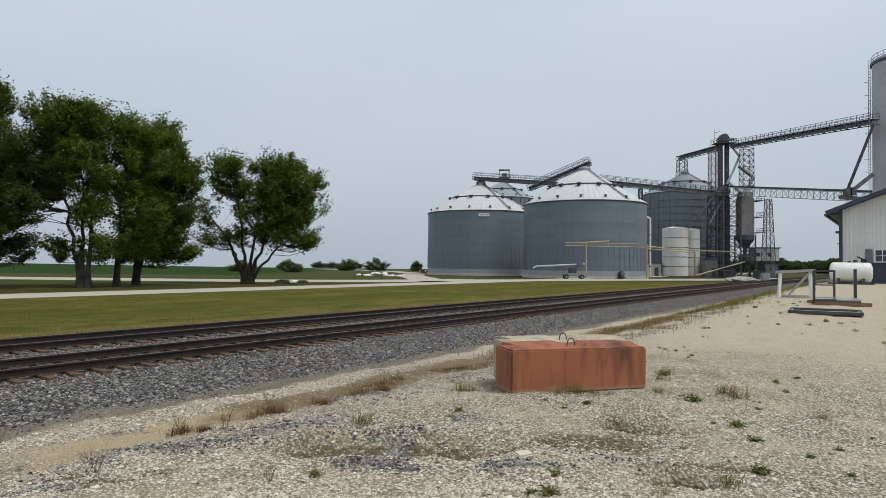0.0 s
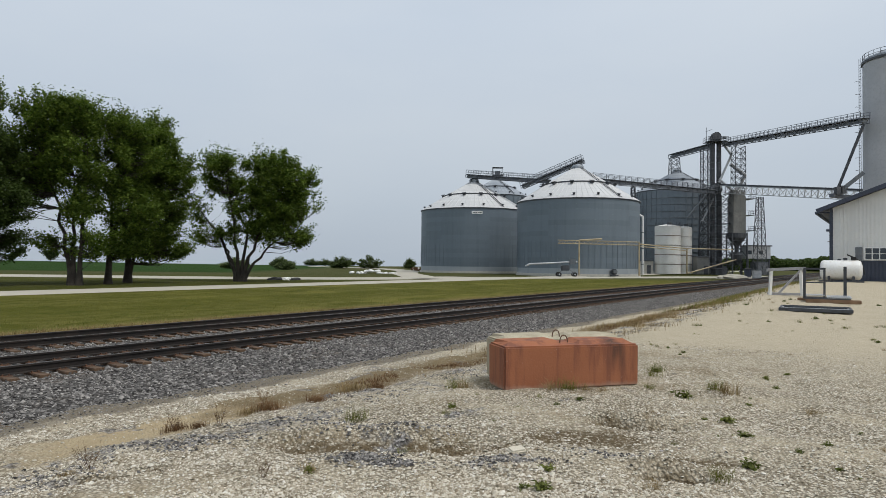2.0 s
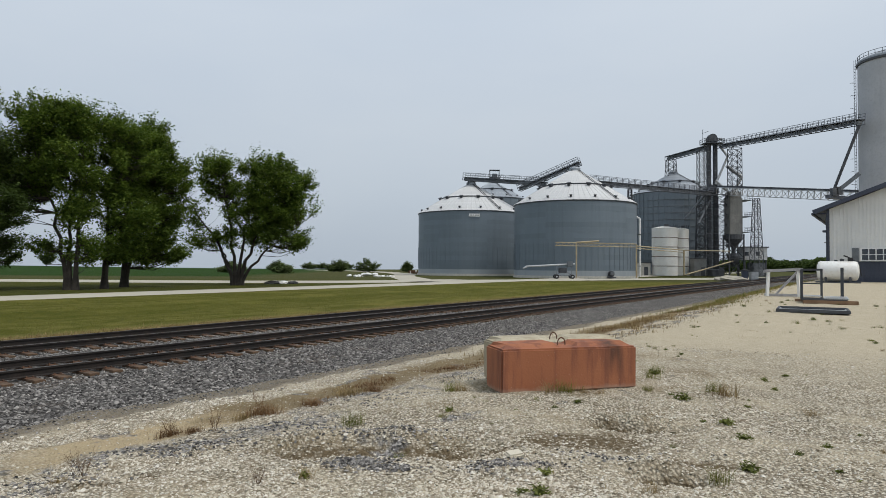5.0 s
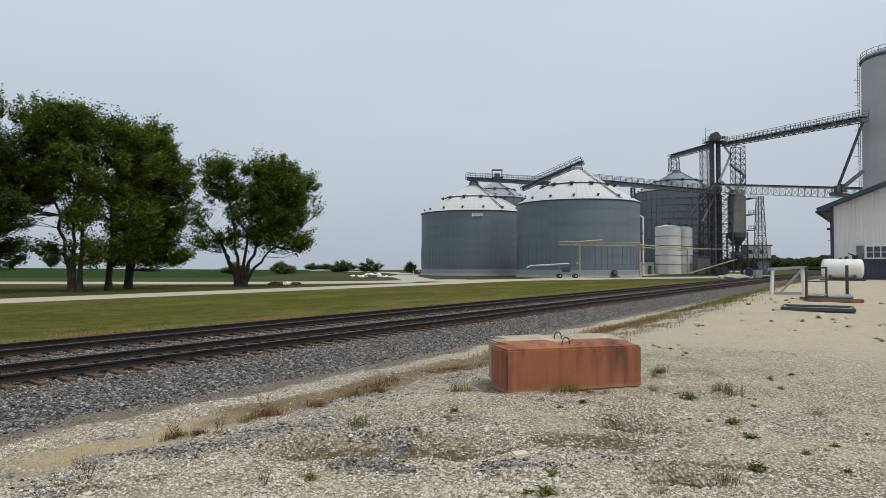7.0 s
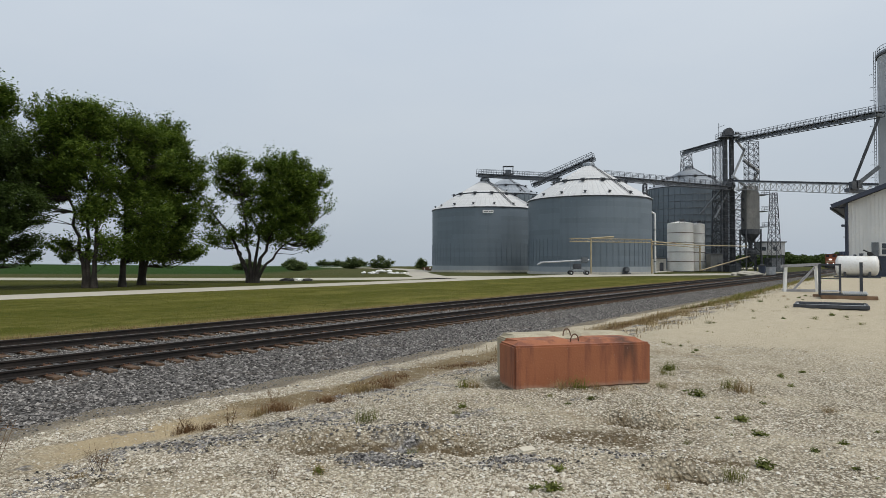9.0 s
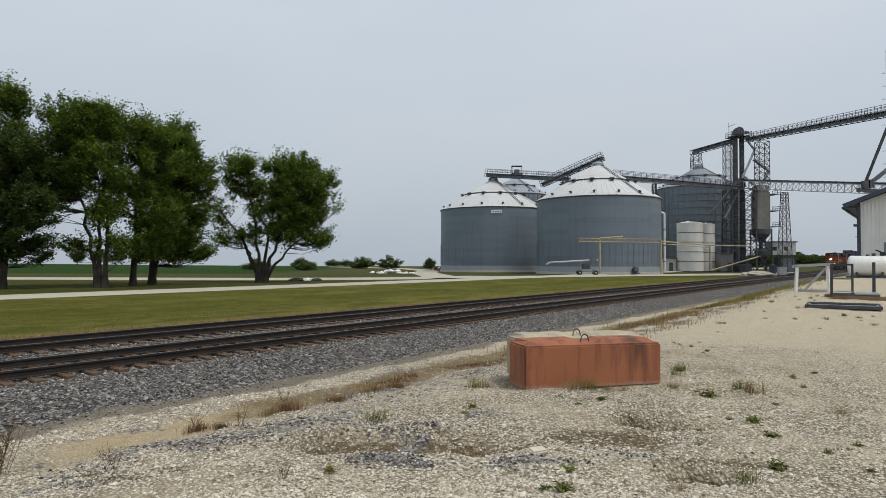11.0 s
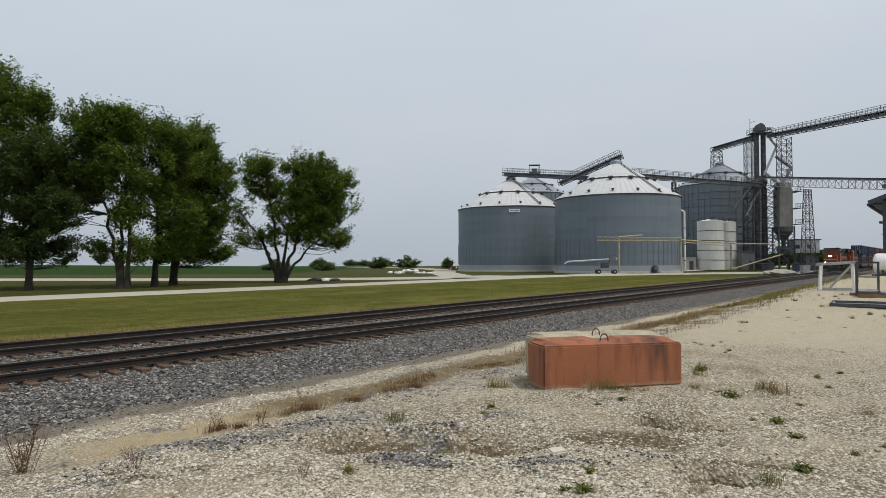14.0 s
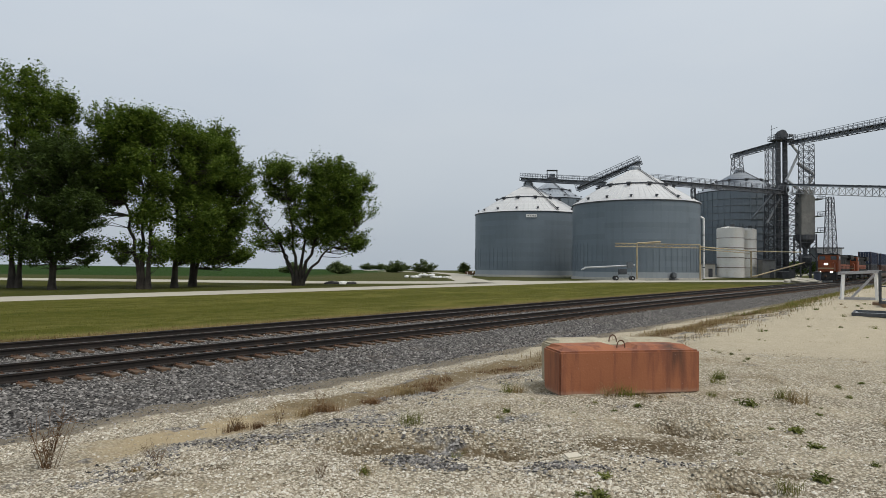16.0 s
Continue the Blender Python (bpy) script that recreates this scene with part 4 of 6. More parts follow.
def silo():
    r, h = 5.0, 36.6
    ctr = 0.5951 + math.asin(r / 130.4)
    b = thing("silo", "very tall smooth grey silo beside the white shed", "silo", pose(130.4 * math.sin(ctr), 130.4 * math.cos(ctr), 0.0))
    part("wall", bm_lathe([(r, 0), (r, h)], 56), M_SILO, b, "", True)
    part("roof", bm_lathe([(r + 0.15, h - 0.15), (r + 0.15, h + 0.15), (r - 0.3, h + 0.5), (0.6, h + 2.2), (0, h + 2.3)], 56), M_ROOF_OLD, b)
    part("rim", bm_lathe([(r + 0.02, h - 0.5), (r + 0.2, h - 0.45), (r + 0.2, h - 0.1), (r + 0.02, h - 0.1)], 56), M_STEEL_DARK, b)
    rail = bmesh.new()
    for k in range(28):
        a = 2 * math.pi * k / 28
        bm_beam((r * math.cos(a), r * math.sin(a), h), (r * math.cos(a), r * math.sin(a), h + 1.1), 0.05, 0.05, rail)
    for z in (h + 0.55, h + 1.1):
        bm_lathe([(r - 0.03, z), (r + 0.03, z), (r + 0.03, z + 0.06), (r - 0.03, z + 0.06), (r - 0.03, z)], 56, rail)
    part("roof_rail", rail, M_STEEL_DARK, b)
    lx, ly = -math.cos(ctr) * (r + 0.35), math.sin(ctr) * (r + 0.35)
    lad = bmesh.new()
    for k in (-0.25, 0.25):
        bm_beam((lx, ly + k, 2), (lx, ly + k, h + 1), 0.06, 0.06, lad)
    for i in range(70):
        bm_beam((lx, ly - 0.25, 2 + i * 0.5), (lx, ly + 0.25, 2 + i * 0.5), 0.05, 0.05, lad)
    for i in range(14):
        bm_beam((lx - 0.7, ly, 5 + i * 2.2), (lx, ly, 5 + i * 2.2), 0.05, 0.05, lad)
        bm_beam((lx - 0.7, ly - 0.3, 5 + i * 2.2), (lx - 0.7, ly + 0.3, 5 + i * 2.2), 0.05, 0.05, lad)
    part("caged_ladder", lad, M_STEEL_DARK, b)
    return b


SILO = silo()
sb = thing("silo_brace", "dark steel diagonal spouts against the silo side", "spout", pose(0, 0, 0))
part("spout", bm_beam((66.3, 104, 14.6), (68.7, 101.2, 24.6), 0.36, 0.36), M_STEEL_DARK, sb)
part("lower_spout", bm_beam((67.0, 104, 14.4), (69.4, 102.2, 17.0), 0.5, 0.6), M_GALV_DARK, sb)
part("spout_foot", bm_box(0.9, 0.9, 1.3, pose(66.3, 104, 13.5)), M_STEEL_DARK, sb)
part("carrier", bm_beam((65.2, 104, 13.4), (73.6, 107.5, 13.2), 0.8, 0.6), M_CONVEYOR, sb)
part("lower_foot", bm_box(0.9, 0.9, 1.3, pose(67.0, 104, 13.7)), M_STEEL_DARK, sb)


# ---- white tanks ----
def upright_tank(x, y, r, h, label):
    b = thing("storage_tank", label, "tank", pose(x, y, -0.45), "white upright tanks")
    part("shell", bm_lathe([(r, 0), (r, h)], 40), M_WHITE_TANK, b, "", True)
    part("top", bm_lathe([(r + 0.05, h), (r * 0.9, h + 0.12), (0.3, h + 0.55), (0, h + 0.6)], 40), M_WHITE_TANK, b)
    for i in range(1, 5):
        z = h * i / 5
        part("hoop", bm_lathe([(r, z - 0.06), (r + 0.06, z - 0.05), (r + 0.06, z + 0.05), (r, z + 0.06)], 40), M_RUSTY, b, "rust-streaked joint band")
    part("hatch", bm_lathe([(0.5, h + 0.4), (0.5, h + 0.9), (0, h + 1.0)], 16, None, pose(0, -r * 0.4, 0)), M_STEEL_DARK, b)
    bm = bmesh.new()
    for k in range(16):
        a = 2 * math.pi * k / 16
        bm_beam(((r - 0.1) * math.cos(a), (r - 0.1) * math.sin(a), h), ((r - 0.1) * math.cos(a), (r - 0.1) * math.sin(a), h + 1.0), 0.05, 0.05, bm)
    part("top_rail", bm, M_STEEL_DARK, b)
    return b


upright_tank(54.5, 149, 2.9, 11.1, "wide white upright steel tank with rust bands")
upright_tank(59.2, 150.5, 1.6, 10.9, "slim white upright steel tank with rust bands")


# ---- yellow pipe frame ----
yf = thing("pipe_frame", "long yellow steel pipe trestle before the grain bins", "pipe rack", pose(0, 0, 0))
ZG = -0.35
part("post", bm_tube((24.6, 109.0, ZG), (24.6, 109.0, 5.6), 0.13, None, 10), M_YELLOW, yf)
part("post", bm_tube((35.3, 110.0, ZG), (35.3, 110.0, 5.5), 0.13, None, 10), M_YELLOW, yf)
part("post", bm_tube((55.5, 140.0, ZG), (55.5, 140.0, 5.4), 0.18, None, 10), M_YELLOW, yf)
top = bmesh.new()
for z in (5.0, 5.55):
    bm_tube((20.9, 108.6, z + 0.15), (35.3, 110.0, z), 0.07, None, 6, top)
for i in range(30):
    u0, u1 = i / 30, (i + 1) / 30
    z = 5.0 + 0.55 * (i % 2)
    z2 = 5.0 + 0.55 * ((i + 1) % 2)
    bm_tube((20.9 + 14.4 * u0, 108.6 + 1.4 * u0, z + 0.1), (20.9 + 14.4 * u1, 108.6 + 1.4 * u1, z2 + 0.1), 0.04, None, 5, top)
part("truss", top, M_YELLOW, yf)
part("cap_beam", bm_tube((24.6, 109.0, 5.7), (28.6, 109.4, 6.0), 0.14, None, 8), M_YELLOW, yf)
part("long_pipe", bm_tube((35.3, 110.0, 5.2), (55.5, 140.0, 5.3), 0.11, None, 8), M_YELLOW, yf)
part("long_pipe", bm_tube((35.3, 110.0, 4.8), (55.5, 140.0, 4.8), 0.08, None, 8), M_YELLOW, yf)
part("long_pipe", bm_tube((55.5, 140.0, 5.3), (68.5, 146.0, 5.3), 0.11, None, 8), M_YELLOW, yf)
part("drop_pipe", bm_tube((55.5, 139.5, -0.2), (69.5, 146.5, 3.0), 0.15, None, 8), M_YELLOW, yf)


# ---- concrete blocks ----
def red_paint():
    m = Mat("faded_red_paint", 0.85)
    v = m.obj()
    col = m.mix(m.noise(v, 2.2, 6, 0.65), (0.26, 0.085, 0.036), (0.37, 0.142, 0.066))
    st = m.noise(m.scaled(v, (1, 1, 0.12)), 5.0, 4, 0.6)
    col = m.mix(m.math("MULTIPLY", m.step(st, 0.46, 0.66), 0.7), col, (0.14, 0.05, 0.032))
    soot = m.math("MULTIPLY", m.step(m.math("ABSOLUTE", m.math("ADD", m.dot(v, (1, 0, 0)), -0.66)), 0.20, 0.04), m.step(m.noise(m.scaled(v, (1, 1, 0.15)), 7, 3), 0.25, 0.6))
    soot = m.math("MULTIPLY", soot, m.step(m.dot(v, (0, 0, 1)), 0.05, 0.5))
    col = m.mix(m.math("MULTIPLY", soot, 0.75), col, (0.035, 0.022, 0.018))
    chip = m.step(m.noise(v, 26, 5, 0.7), 0.66, 0.7)
    col = m.mix(m.math("MULTIPLY", chip, 0.5), col, (0.50, 0.40, 0.33))
    foot = m.math("MULTIPLY", m.step(m.math("ADD", m.dot(v, (0, 0, 1)), m.math("MULTIPLY", m.noise(v, 7, 4), 0.12)), 0.15, 0.06), 0.6)
    col = m.mix(foot, col, (0.40, 0.30, 0.22))
    h = m.math("ADD", m.noise(v, 40, 4), m.math("MULTIPLY", m.voronoi(v, 28, "Distance"), 0.4))
    return m.set(col, None, m.bump(h, 0.5, 0.006))


M_RED = red_paint()
M_BEIGE = worn("weathered_beige_concrete", (0.36, 0.315, 0.22), (0.46, 0.41, 0.30), 0.92, 0, 3, 30, 0.6, 5.0, c3=(0.24, 0.2, 0.14))


def concrete_block(mm, mat, label, length=2.0):
    """A cast ballast block with chamfered edges and a hump on its top at each end."""
    b = thing("concrete_block", label, "concrete block", mm, "concrete blocks")
    bm = bmesh.new()
    bmesh.ops.create_cube(bm, size=1, matrix=Matrix.Translation((0, 0, 0.2925)) @ Matrix.Diagonal((length, 0.6, 0.585, 1)))
    bmesh.ops.bevel(bm, geom=bm.edges[:], offset=0.024, segments=2, affect="EDGES")
    for sx in (-1, 1):
        x0, x1 = sorted((sx * length * 0.055, sx * length * 0.475))
        lo = [(x0, -0.24), (x1, -0.24), (x1, 0.27), (x0, 0.27)]
        hi = [(x0 + 0.09, -0.09), (x1 - 0.07, -0.09), (x1 - 0.16 if sx > 0 else x1 - 0.09, 0.22), (x0 + (0.09 if sx > 0 else 0.03), 0.22)]
        v = [bm.verts.new((x, y, 0.58)) for x, y in lo] + [bm.verts.new((x, y, 0.636)) for x, y in hi]
        for f in ((4, 5, 6, 7), (0, 1, 5, 4), (1, 2, 6, 5), (2, 3, 7, 6), (3, 0, 4, 7)):
            bm.faces.new([v[i] for i in f])
    for v in bm.verts:
        v.co += Vector((noise.noise(v.co * 3), noise.noise(v.co * 3 + Vector((7, 0, 0))), noise.noise(v.co * 3 + Vector((0, 9, 0))))) * 0.012
    part("body", bm, mat, b)
    loop = bmesh.new()
    rings = []
    for i in range(13):
        a = math.pi * i / 12
        ctr = Vector((0.06 * math.cos(a), 0, 0.55 + 0.14 * math.sin(a) ** 0.6))
        out = Vector((math.cos(a), 0, math.sin(a)))
        rings.append([loop.verts.new(ctr + (out * math.cos(k * math.pi / 3) + Vector((0, 1, 0)) * math.sin(k * math.pi / 3)) * 0.009) for k in range(6)])
    for r0, r1 in zip(rings, rings[1:]):
        for k in range(6):
            loop.faces.new((r0[k], r0[(k + 1) % 6], r1[(k + 1) % 6], r1[k]))
    bmesh.ops.recalc_face_normals(loop, faces=loop.faces[:])
    part("lifting_loop", loop, M_RUSTY, b, "bent rusty lifting loop")
    return b


bt = 14.5
bc = Vector((0.905, 8.36, 0.0))
bx, by = Vector((math.cos(radians(bt)), math.sin(radians(bt)), 0)), Vector((-math.sin(radians(bt)), math.cos(radians(bt)), 0))
c1 = bc + bx * 1.0 + by * 0.3
c2 = bc + bx * 1.19 + by * 0.96
concrete_block(Matrix.Translation((c1.x, c1.y, -0.01)) @ pose(0, 0, 0, 0, 0, bt), M_RED, "faded red painted concrete block with soot stain")
concrete_block(Matrix.Translation((c2.x, c2.y, -0.01)) @ pose(0, 0, 0, 0, 0, bt), M_BEIGE, "bare pale concrete block behind the red one")


# ---- shed ----
def ribbed(name, c1, c2):
    return worn(name, c1, c2, 0.45, 0, 0.5, 5, 0.08, 1.5, tuple(c * 0.86 for c in c1))


M_SHED = ribbed("white_ribbed_cladding", (0.72, 0.722, 0.70), (0.64, 0.645, 0.63))


def rib_wall(w, z_at, rib=0.23):
    """Vertical ribbed sheet w wide, from the base to z_at(x)."""
    bm = bmesh.new()
    prof = []
    x = 0.0
    while x < w:
        prof += [(x, 0.0), (x + 0.02, -0.022), (x + 0.05, -0.022), (x + 0.07, 0.0)]
        x += rib
    prof = [p for p in prof if p[0] <= w] + [(w, 0.0)]
    lo = [bm.verts.new((px, py, 0)) for px, py in prof]
    hi = [bm.verts.new((px, py, z_at(px))) for px, py in prof]
    bo = [bm.verts.new((px, 0.12, 0)) for px, py in prof]
    bh = [bm.verts.new((px, 0.12, z_at(px))) for px, py in prof]
    for i in range(len(prof) - 1):
        bm.faces.new((lo[i], lo[i + 1], hi[i + 1], hi[i]))
        bm.faces.new((bo[i + 1], bo[i], bh[i], bh[i + 1]))
        bm.faces.new((hi[i], hi[i + 1], bh[i + 1], bh[i]))
    return bm


def shed():
    sx0, sy0, z0 = 28.9, 46.0, 0.62
    b = thing("shed", "white ribbed metal shed with dark blue trim", "shed", pose(sx0, sy0, z0, 0, 0, TRACK_TURN))
    W, L, eave, slope = 16.0, 26.0, 5.3, 0.40
    zt = lambda x: eave + slope * min(x, W - x)
    wa = 1.45
    part("wainscot", rib_wall(W, lambda x: wa), M_NAVY, b, "dark blue lower wall cladding")
    up = rib_wall(W, lambda x: zt(x) - wa)
    up.transform(pose(0, 0, wa + 0.004))
    part("gable_wall", up, M_SHED, b)
    part("wainscot_cap", bm_box(W, 0.05, 0.07, pose(W / 2, -0.03, wa - 0.03)), M_NAVY, b)
    side = rib_wall(L, lambda x: eave)
    side.transform(pose(0, 0.12, 0, 0, 0, 90))
    side.transform(Matrix.Translation((0.02, 0, 0)))
    part("side_wall", side, M_SHED, b)
    part("far_side_wall", bm_box(0.12, L, eave, pose(W - 0.06, L / 2 + 0.12, 0)), M_SHED, b)
    bw = rib_wall(W, zt)
    bw.transform(pose(0, L, 0))
    part("back_wall", bw, M_SHED, b)
    part("corner_trim", bm_box(0.16, 0.16, eave, pose(-0.03, -0.03, 0)), M_NAVY, b, "dark blue corner trim")
    for sgn in (0, 1):
        bm = bmesh.new()
        ov = 0.95
        xa, xb = (-ov, W / 2) if sgn == 0 else (W + ov, W / 2)
        za, zb = eave - slope * ov + 0.14, eave + slope * W / 2 + 0.14
        v = [bm.verts.new(p) for p in ((xa, -0.6, za), (xb, -0.6, zb), (xb, L + 0.6, zb), (xa, L + 0.6, za), (xa, -0.6, za + 0.12), (xb, -0.6, zb + 0.12), (xb, L + 0.6, zb + 0.12), (xa, L + 0.6, za + 0.12))]
        for f in ((0, 1, 2, 3), (4, 5, 6, 7), (0, 1, 5, 4), (1, 2, 6, 5), (2, 3, 7, 6), (3, 0, 4, 7)):
            bm.faces.new([v[i] for i in f])
        bmesh.ops.recalc_face_normals(bm, faces=bm.faces[:])
        part("roof_slope", bm, M_NAVY, b, "dark blue metal roof with wide eaves")
        part("rake_trim", bm_beam((xa, -0.64, za + 0.02), (xb, -0.64, zb + 0.02), 0.08, 0.3), M_NAVY, b)
    part("gutter", bm_box(0.16, L, 0.16, pose(-1.02, L / 2, eave - slope * 0.95)), M_NAVY, b)
    part("downspout", bm_tube((-0.12, -0.1, 0.1), (-0.12, -0.1, eave - 0.3), 0.055, None, 8), M_NAVY, b)
    part("downspout_elbow", bm_tube((-0.12, -0.1, eave - 0.32), (-0.98, -0.1, eave - 0.25), 0.055, None, 8), M_NAVY, b)
    # window with muntins, and a small meter box
    w = part("window", bm_box(1.9, 0.10, 0.95, pose(2.85, -0.06, 1.52), 0.01), M_WHITE, b, "white framed window with panes")
    for i in range(4):
        for j in range(2):
            part("pane", bm_box(0.36, 0.02, 0.36, pose(2.2 + i * 0.43, -0.12, 1.60 + j * 0.41)), M_GLASS, w)
    part("shutter", bm_box(0.42, 0.08, 0.95, pose(1.62, -0.06, 1.5)), M_GALV_DARK, b, "grey metal panel beside the window")
    part("wall_lamp", bm_box(0.22, 0.5, 0.16, pose(-0.25, -0.3, 3.6), 0.02), M_NAVY, b)
    return b


shed()


# ---- plants ----
def leaf_material(name, dark, light, trans=0.35):
    m = Mat(name, 0.6)
    isl = m.node("NewGeometry").outputs["Random Per Island"]
    big = m.noise(m.pos(), 0.55, 3)
    col = m.mix(isl, dark, light)
    col = m.mix(m.math("MULTIPLY", m.step(big, 0.4, 0.7), 0.5), col, tuple(c * 0.55 for c in dark))
    col = m.mix(m.math("MULTIPLY", m.step(m.noise(m.pos(), 1.1, 3), 0.5, 0.66), 0.55), col, tuple(c * 1.25 for c in light))
    m.set(col)
    m.b.inputs["Specular IOR Level"].default_value = 0.15
    tr = m.node("BsdfTranslucent")
    m.put(tr.inputs["Color"], col)
    mx = m.node("MixShader")
    mx.inputs["Fac"].default_value = trans
    out = m.t.nodes["Material Output"]
    m.t.links.new(m.b.outputs[0], mx.inputs[1])
    m.t.links.new(tr.outputs[0], mx.inputs[2])
    m.t.links.new(mx.outputs[0], out.inputs["Surface"])
    return m.m


M_LEAF = leaf_material("maple_leaf", (0.044, 0.085, 0.012), (0.155, 0.215, 0.033), 0.42)
M_LEAF_DARK = leaf_material("dark_maple_leaf", (0.034, 0.056, 0.015), (0.08, 0.12, 0.028))
M_LEAF_FAR = leaf_material("far_foliage", (0.07, 0.10, 0.035), (0.14, 0.18, 0.065))
M_BARK = worn("grey_brown_bark", (0.036, 0.029, 0.023), (0.065, 0.054, 0.043), 0.95, 0, 1.5, 18, 0.9, 8.0)
M_WEED = leaf_material("green_weed_leaf", (0.085, 0.105, 0.02), (0.19, 0.205, 0.055), 0.25)
M_STRAW = leaf_material("dry_straw_weed", (0.17, 0.115, 0.05), (0.36, 0.27, 0.13), 0.25)
M_RUSSET = leaf_material("russet_dry_weed", (0.10, 0.05, 0.022), (0.22, 0.13, 0.06), 0.25)
M_GRASS = leaf_material("grass_blade", (0.10, 0.118, 0.018), (0.19, 0.185, 0.04), 0.25)


def tubes_mesh(name, segs, sides=5):
    """Many tapered round bars in one mesh: (p, q, r0, r1)."""
    p = np.array([s[0] for s in segs], float)
    q = np.array([s[1] for s in segs], float)
    r0, r1 = np.array([s[2] for s in segs]), np.array([s[3] for s in segs])
    d = q - p
    d /= np.linalg.norm(d, axis=1, keepdims=True) + 1e-9
    ref = np.where(np.abs(d[:, 2:3]) > 0.9, [[1.0, 0, 0]], [[0, 0, 1.0]])
    u = np.cross(d, ref)
    u /= np.linalg.norm(u, axis=1, keepdims=True)
    w = np.cross(d, u)
    a = np.arange(sides) * 2 * np.pi / sides
    ring = u[:, None] * np.cos(a)[None, :, None] + w[:, None] * np.sin(a)[None, :, None]
    v = np.concatenate([p[:, None] + ring * r0[:, None, None], q[:, None] + ring * r1[:, None, None]], 1)
    n = len(segs)
    i = np.arange(sides)
    j = (i + 1) % sides
    f = np.stack([i, j, j + sides, i + sides], 1)[None] + (np.arange(n) * 2 * sides)[:, None, None]
    return mesh_np(name, v, f.reshape(-1, 4), True)


def leaves_mesh(name, pts, size, rng, up=0.4, long=1.4):
    """Small folded leaf quads at the given points, each turned its own way."""
    n = len(pts)
    nrm = rng.normal(size=(n, 3))
    nrm[:, 2] = np.abs(nrm[:, 2]) + up
    nrm /= np.linalg.norm(nrm, axis=1, keepdims=True)
    t = np.cross(nrm, rng.normal(size=(n, 3)))
    t /= np.linalg.norm(t, axis=1, keepdims=True)
    b = np.cross(nrm, t)
    s = (rng.uniform(0.6, 1.25, n) * size)[:, None]
    c = np.asarray(pts)
    v = np.stack([c - t * s * long, c + b * s * 0.75 + nrm * s * 0.15, c + t * s * long, c - b * s * 0.75 + nrm * s * 0.15], 1)
    return mesh_np(name, v, np.arange(4 * n).reshape(n, 4))


def tree(x, y, label, stems, blobs, clumps, leaf, seed, mat=None, per=64, name="tree", trunk_r=0.27, spread=0.36, gap_scale=0.75, gap=-0.05):
    """A broad-leaved tree: stems (top dx, dy, height), crown lobes (x, y, z, rx, rz, weight)."""
    rng = np.random.default_rng(seed)
    t = thing(name, label, name, pose(x, y, ground_z(x, y) - 0.05), "shade trees by the road" if name == "tree" else "bushes")
    segs, nodes = [], []
    for dx, dy, h, base in stems:
        prev = np.array([base, 0.0, 0.0])
        n = 12
        for i in range(1, n + 1):
            u = i / n
            p = np.array([base + (dx - base) * u ** 1.5, dy * u ** 1.4, h * u]) + rng.normal(size=3) * [0.12, 0.12, 0.02] * (u > 0.2)
            r0, r1 = trunk_r * (1 - 0.9 * ((i - 1) / n) ** 0.6), trunk_r * (1 - 0.9 * (i / n) ** 0.6)
            if i == 1:
                r0 *= 1.35
            segs.append((prev, p, r0, r1))
            nodes.append((p, r1))
            prev = p
    cl = []
    wsum = sum(b[5] for b in blobs)
    for bx_, by_, bz_, rx, rz, wt in blobs:
        for _ in range(max(3, round(clumps * wt / wsum))):
            d = rng.normal(size=3)
            d /= np.linalg.norm(d)
            q = rng.uniform(0.12, 1.0) ** 0.5
            k = 1 + 0.38 * noise.noise(Vector(d * 2.6) + Vector((seed, bx_, bz_)))
            c = np.array([bx_ + d[0] * rx * q * k, by_ + d[1] * rx * 0.95 * q * k, bz_ + d[2] * rz * q * k])
            if noise.noise(Vector(c * gap_scale) + Vector((seed * 3, 0, 0))) > gap and c[2] > (0.6 if name == "tree" else 0.1):
                cl.append(c)
    npos = np.array([p for p, _ in nodes])
    ways = []
    for c in cl:
        dist = np.linalg.norm(npos - c, axis=1) + 1.6 * np.maximum(0, npos[:, 2] - c[2] + 0.4)
        k = int(np.argmin(dist))
        p, r = nodes[k]
        mid = (p + c) / 2 + np.array([0, 0, -0.08 * np.linalg.norm(c - p)]) + rng.normal(size=3) * 0.15
        rb = min(r * 0.5, 0.012 + 0.007 * np.linalg.norm(c - p))
        segs += [(p, mid, rb, rb * 0.6), (mid, c, rb * 0.6, 0.01)]
        w = (c - mid) / (np.linalg.norm(c - mid) + 1e-6) + [0, 0, 0.35]
        ways.append(w / np.linalg.norm(w))
    part("trunk", tubes_mesh("trunk", segs, 7), M_BARK, t, "dark bark trunk and limbs")
    cl, ways = np.array(cl), np.array(ways)
    m = len(cl)
    iso = np.clip(rng.normal(size=(m, per, 3)), -1.5, 1.5) * [spread * 0.75, spread * 0.75, spread * 0.42]
    along = np.clip(rng.normal(size=(m, per, 1)), -1.6, 1.6) * spread * 1.15 * ways[:, None]
    pts = (cl[:, None] + (iso + along) * rng.uniform(0.55, 1.4, (m, 1, 1))).reshape(-1, 3)
    pts = pts[pts[:, 2] > 0.25]
    part("crown", leaves_mesh("crown", pts, leaf, rng, 0.8), mat or M_LEAF, t, "dense dark green leaves")
    return t

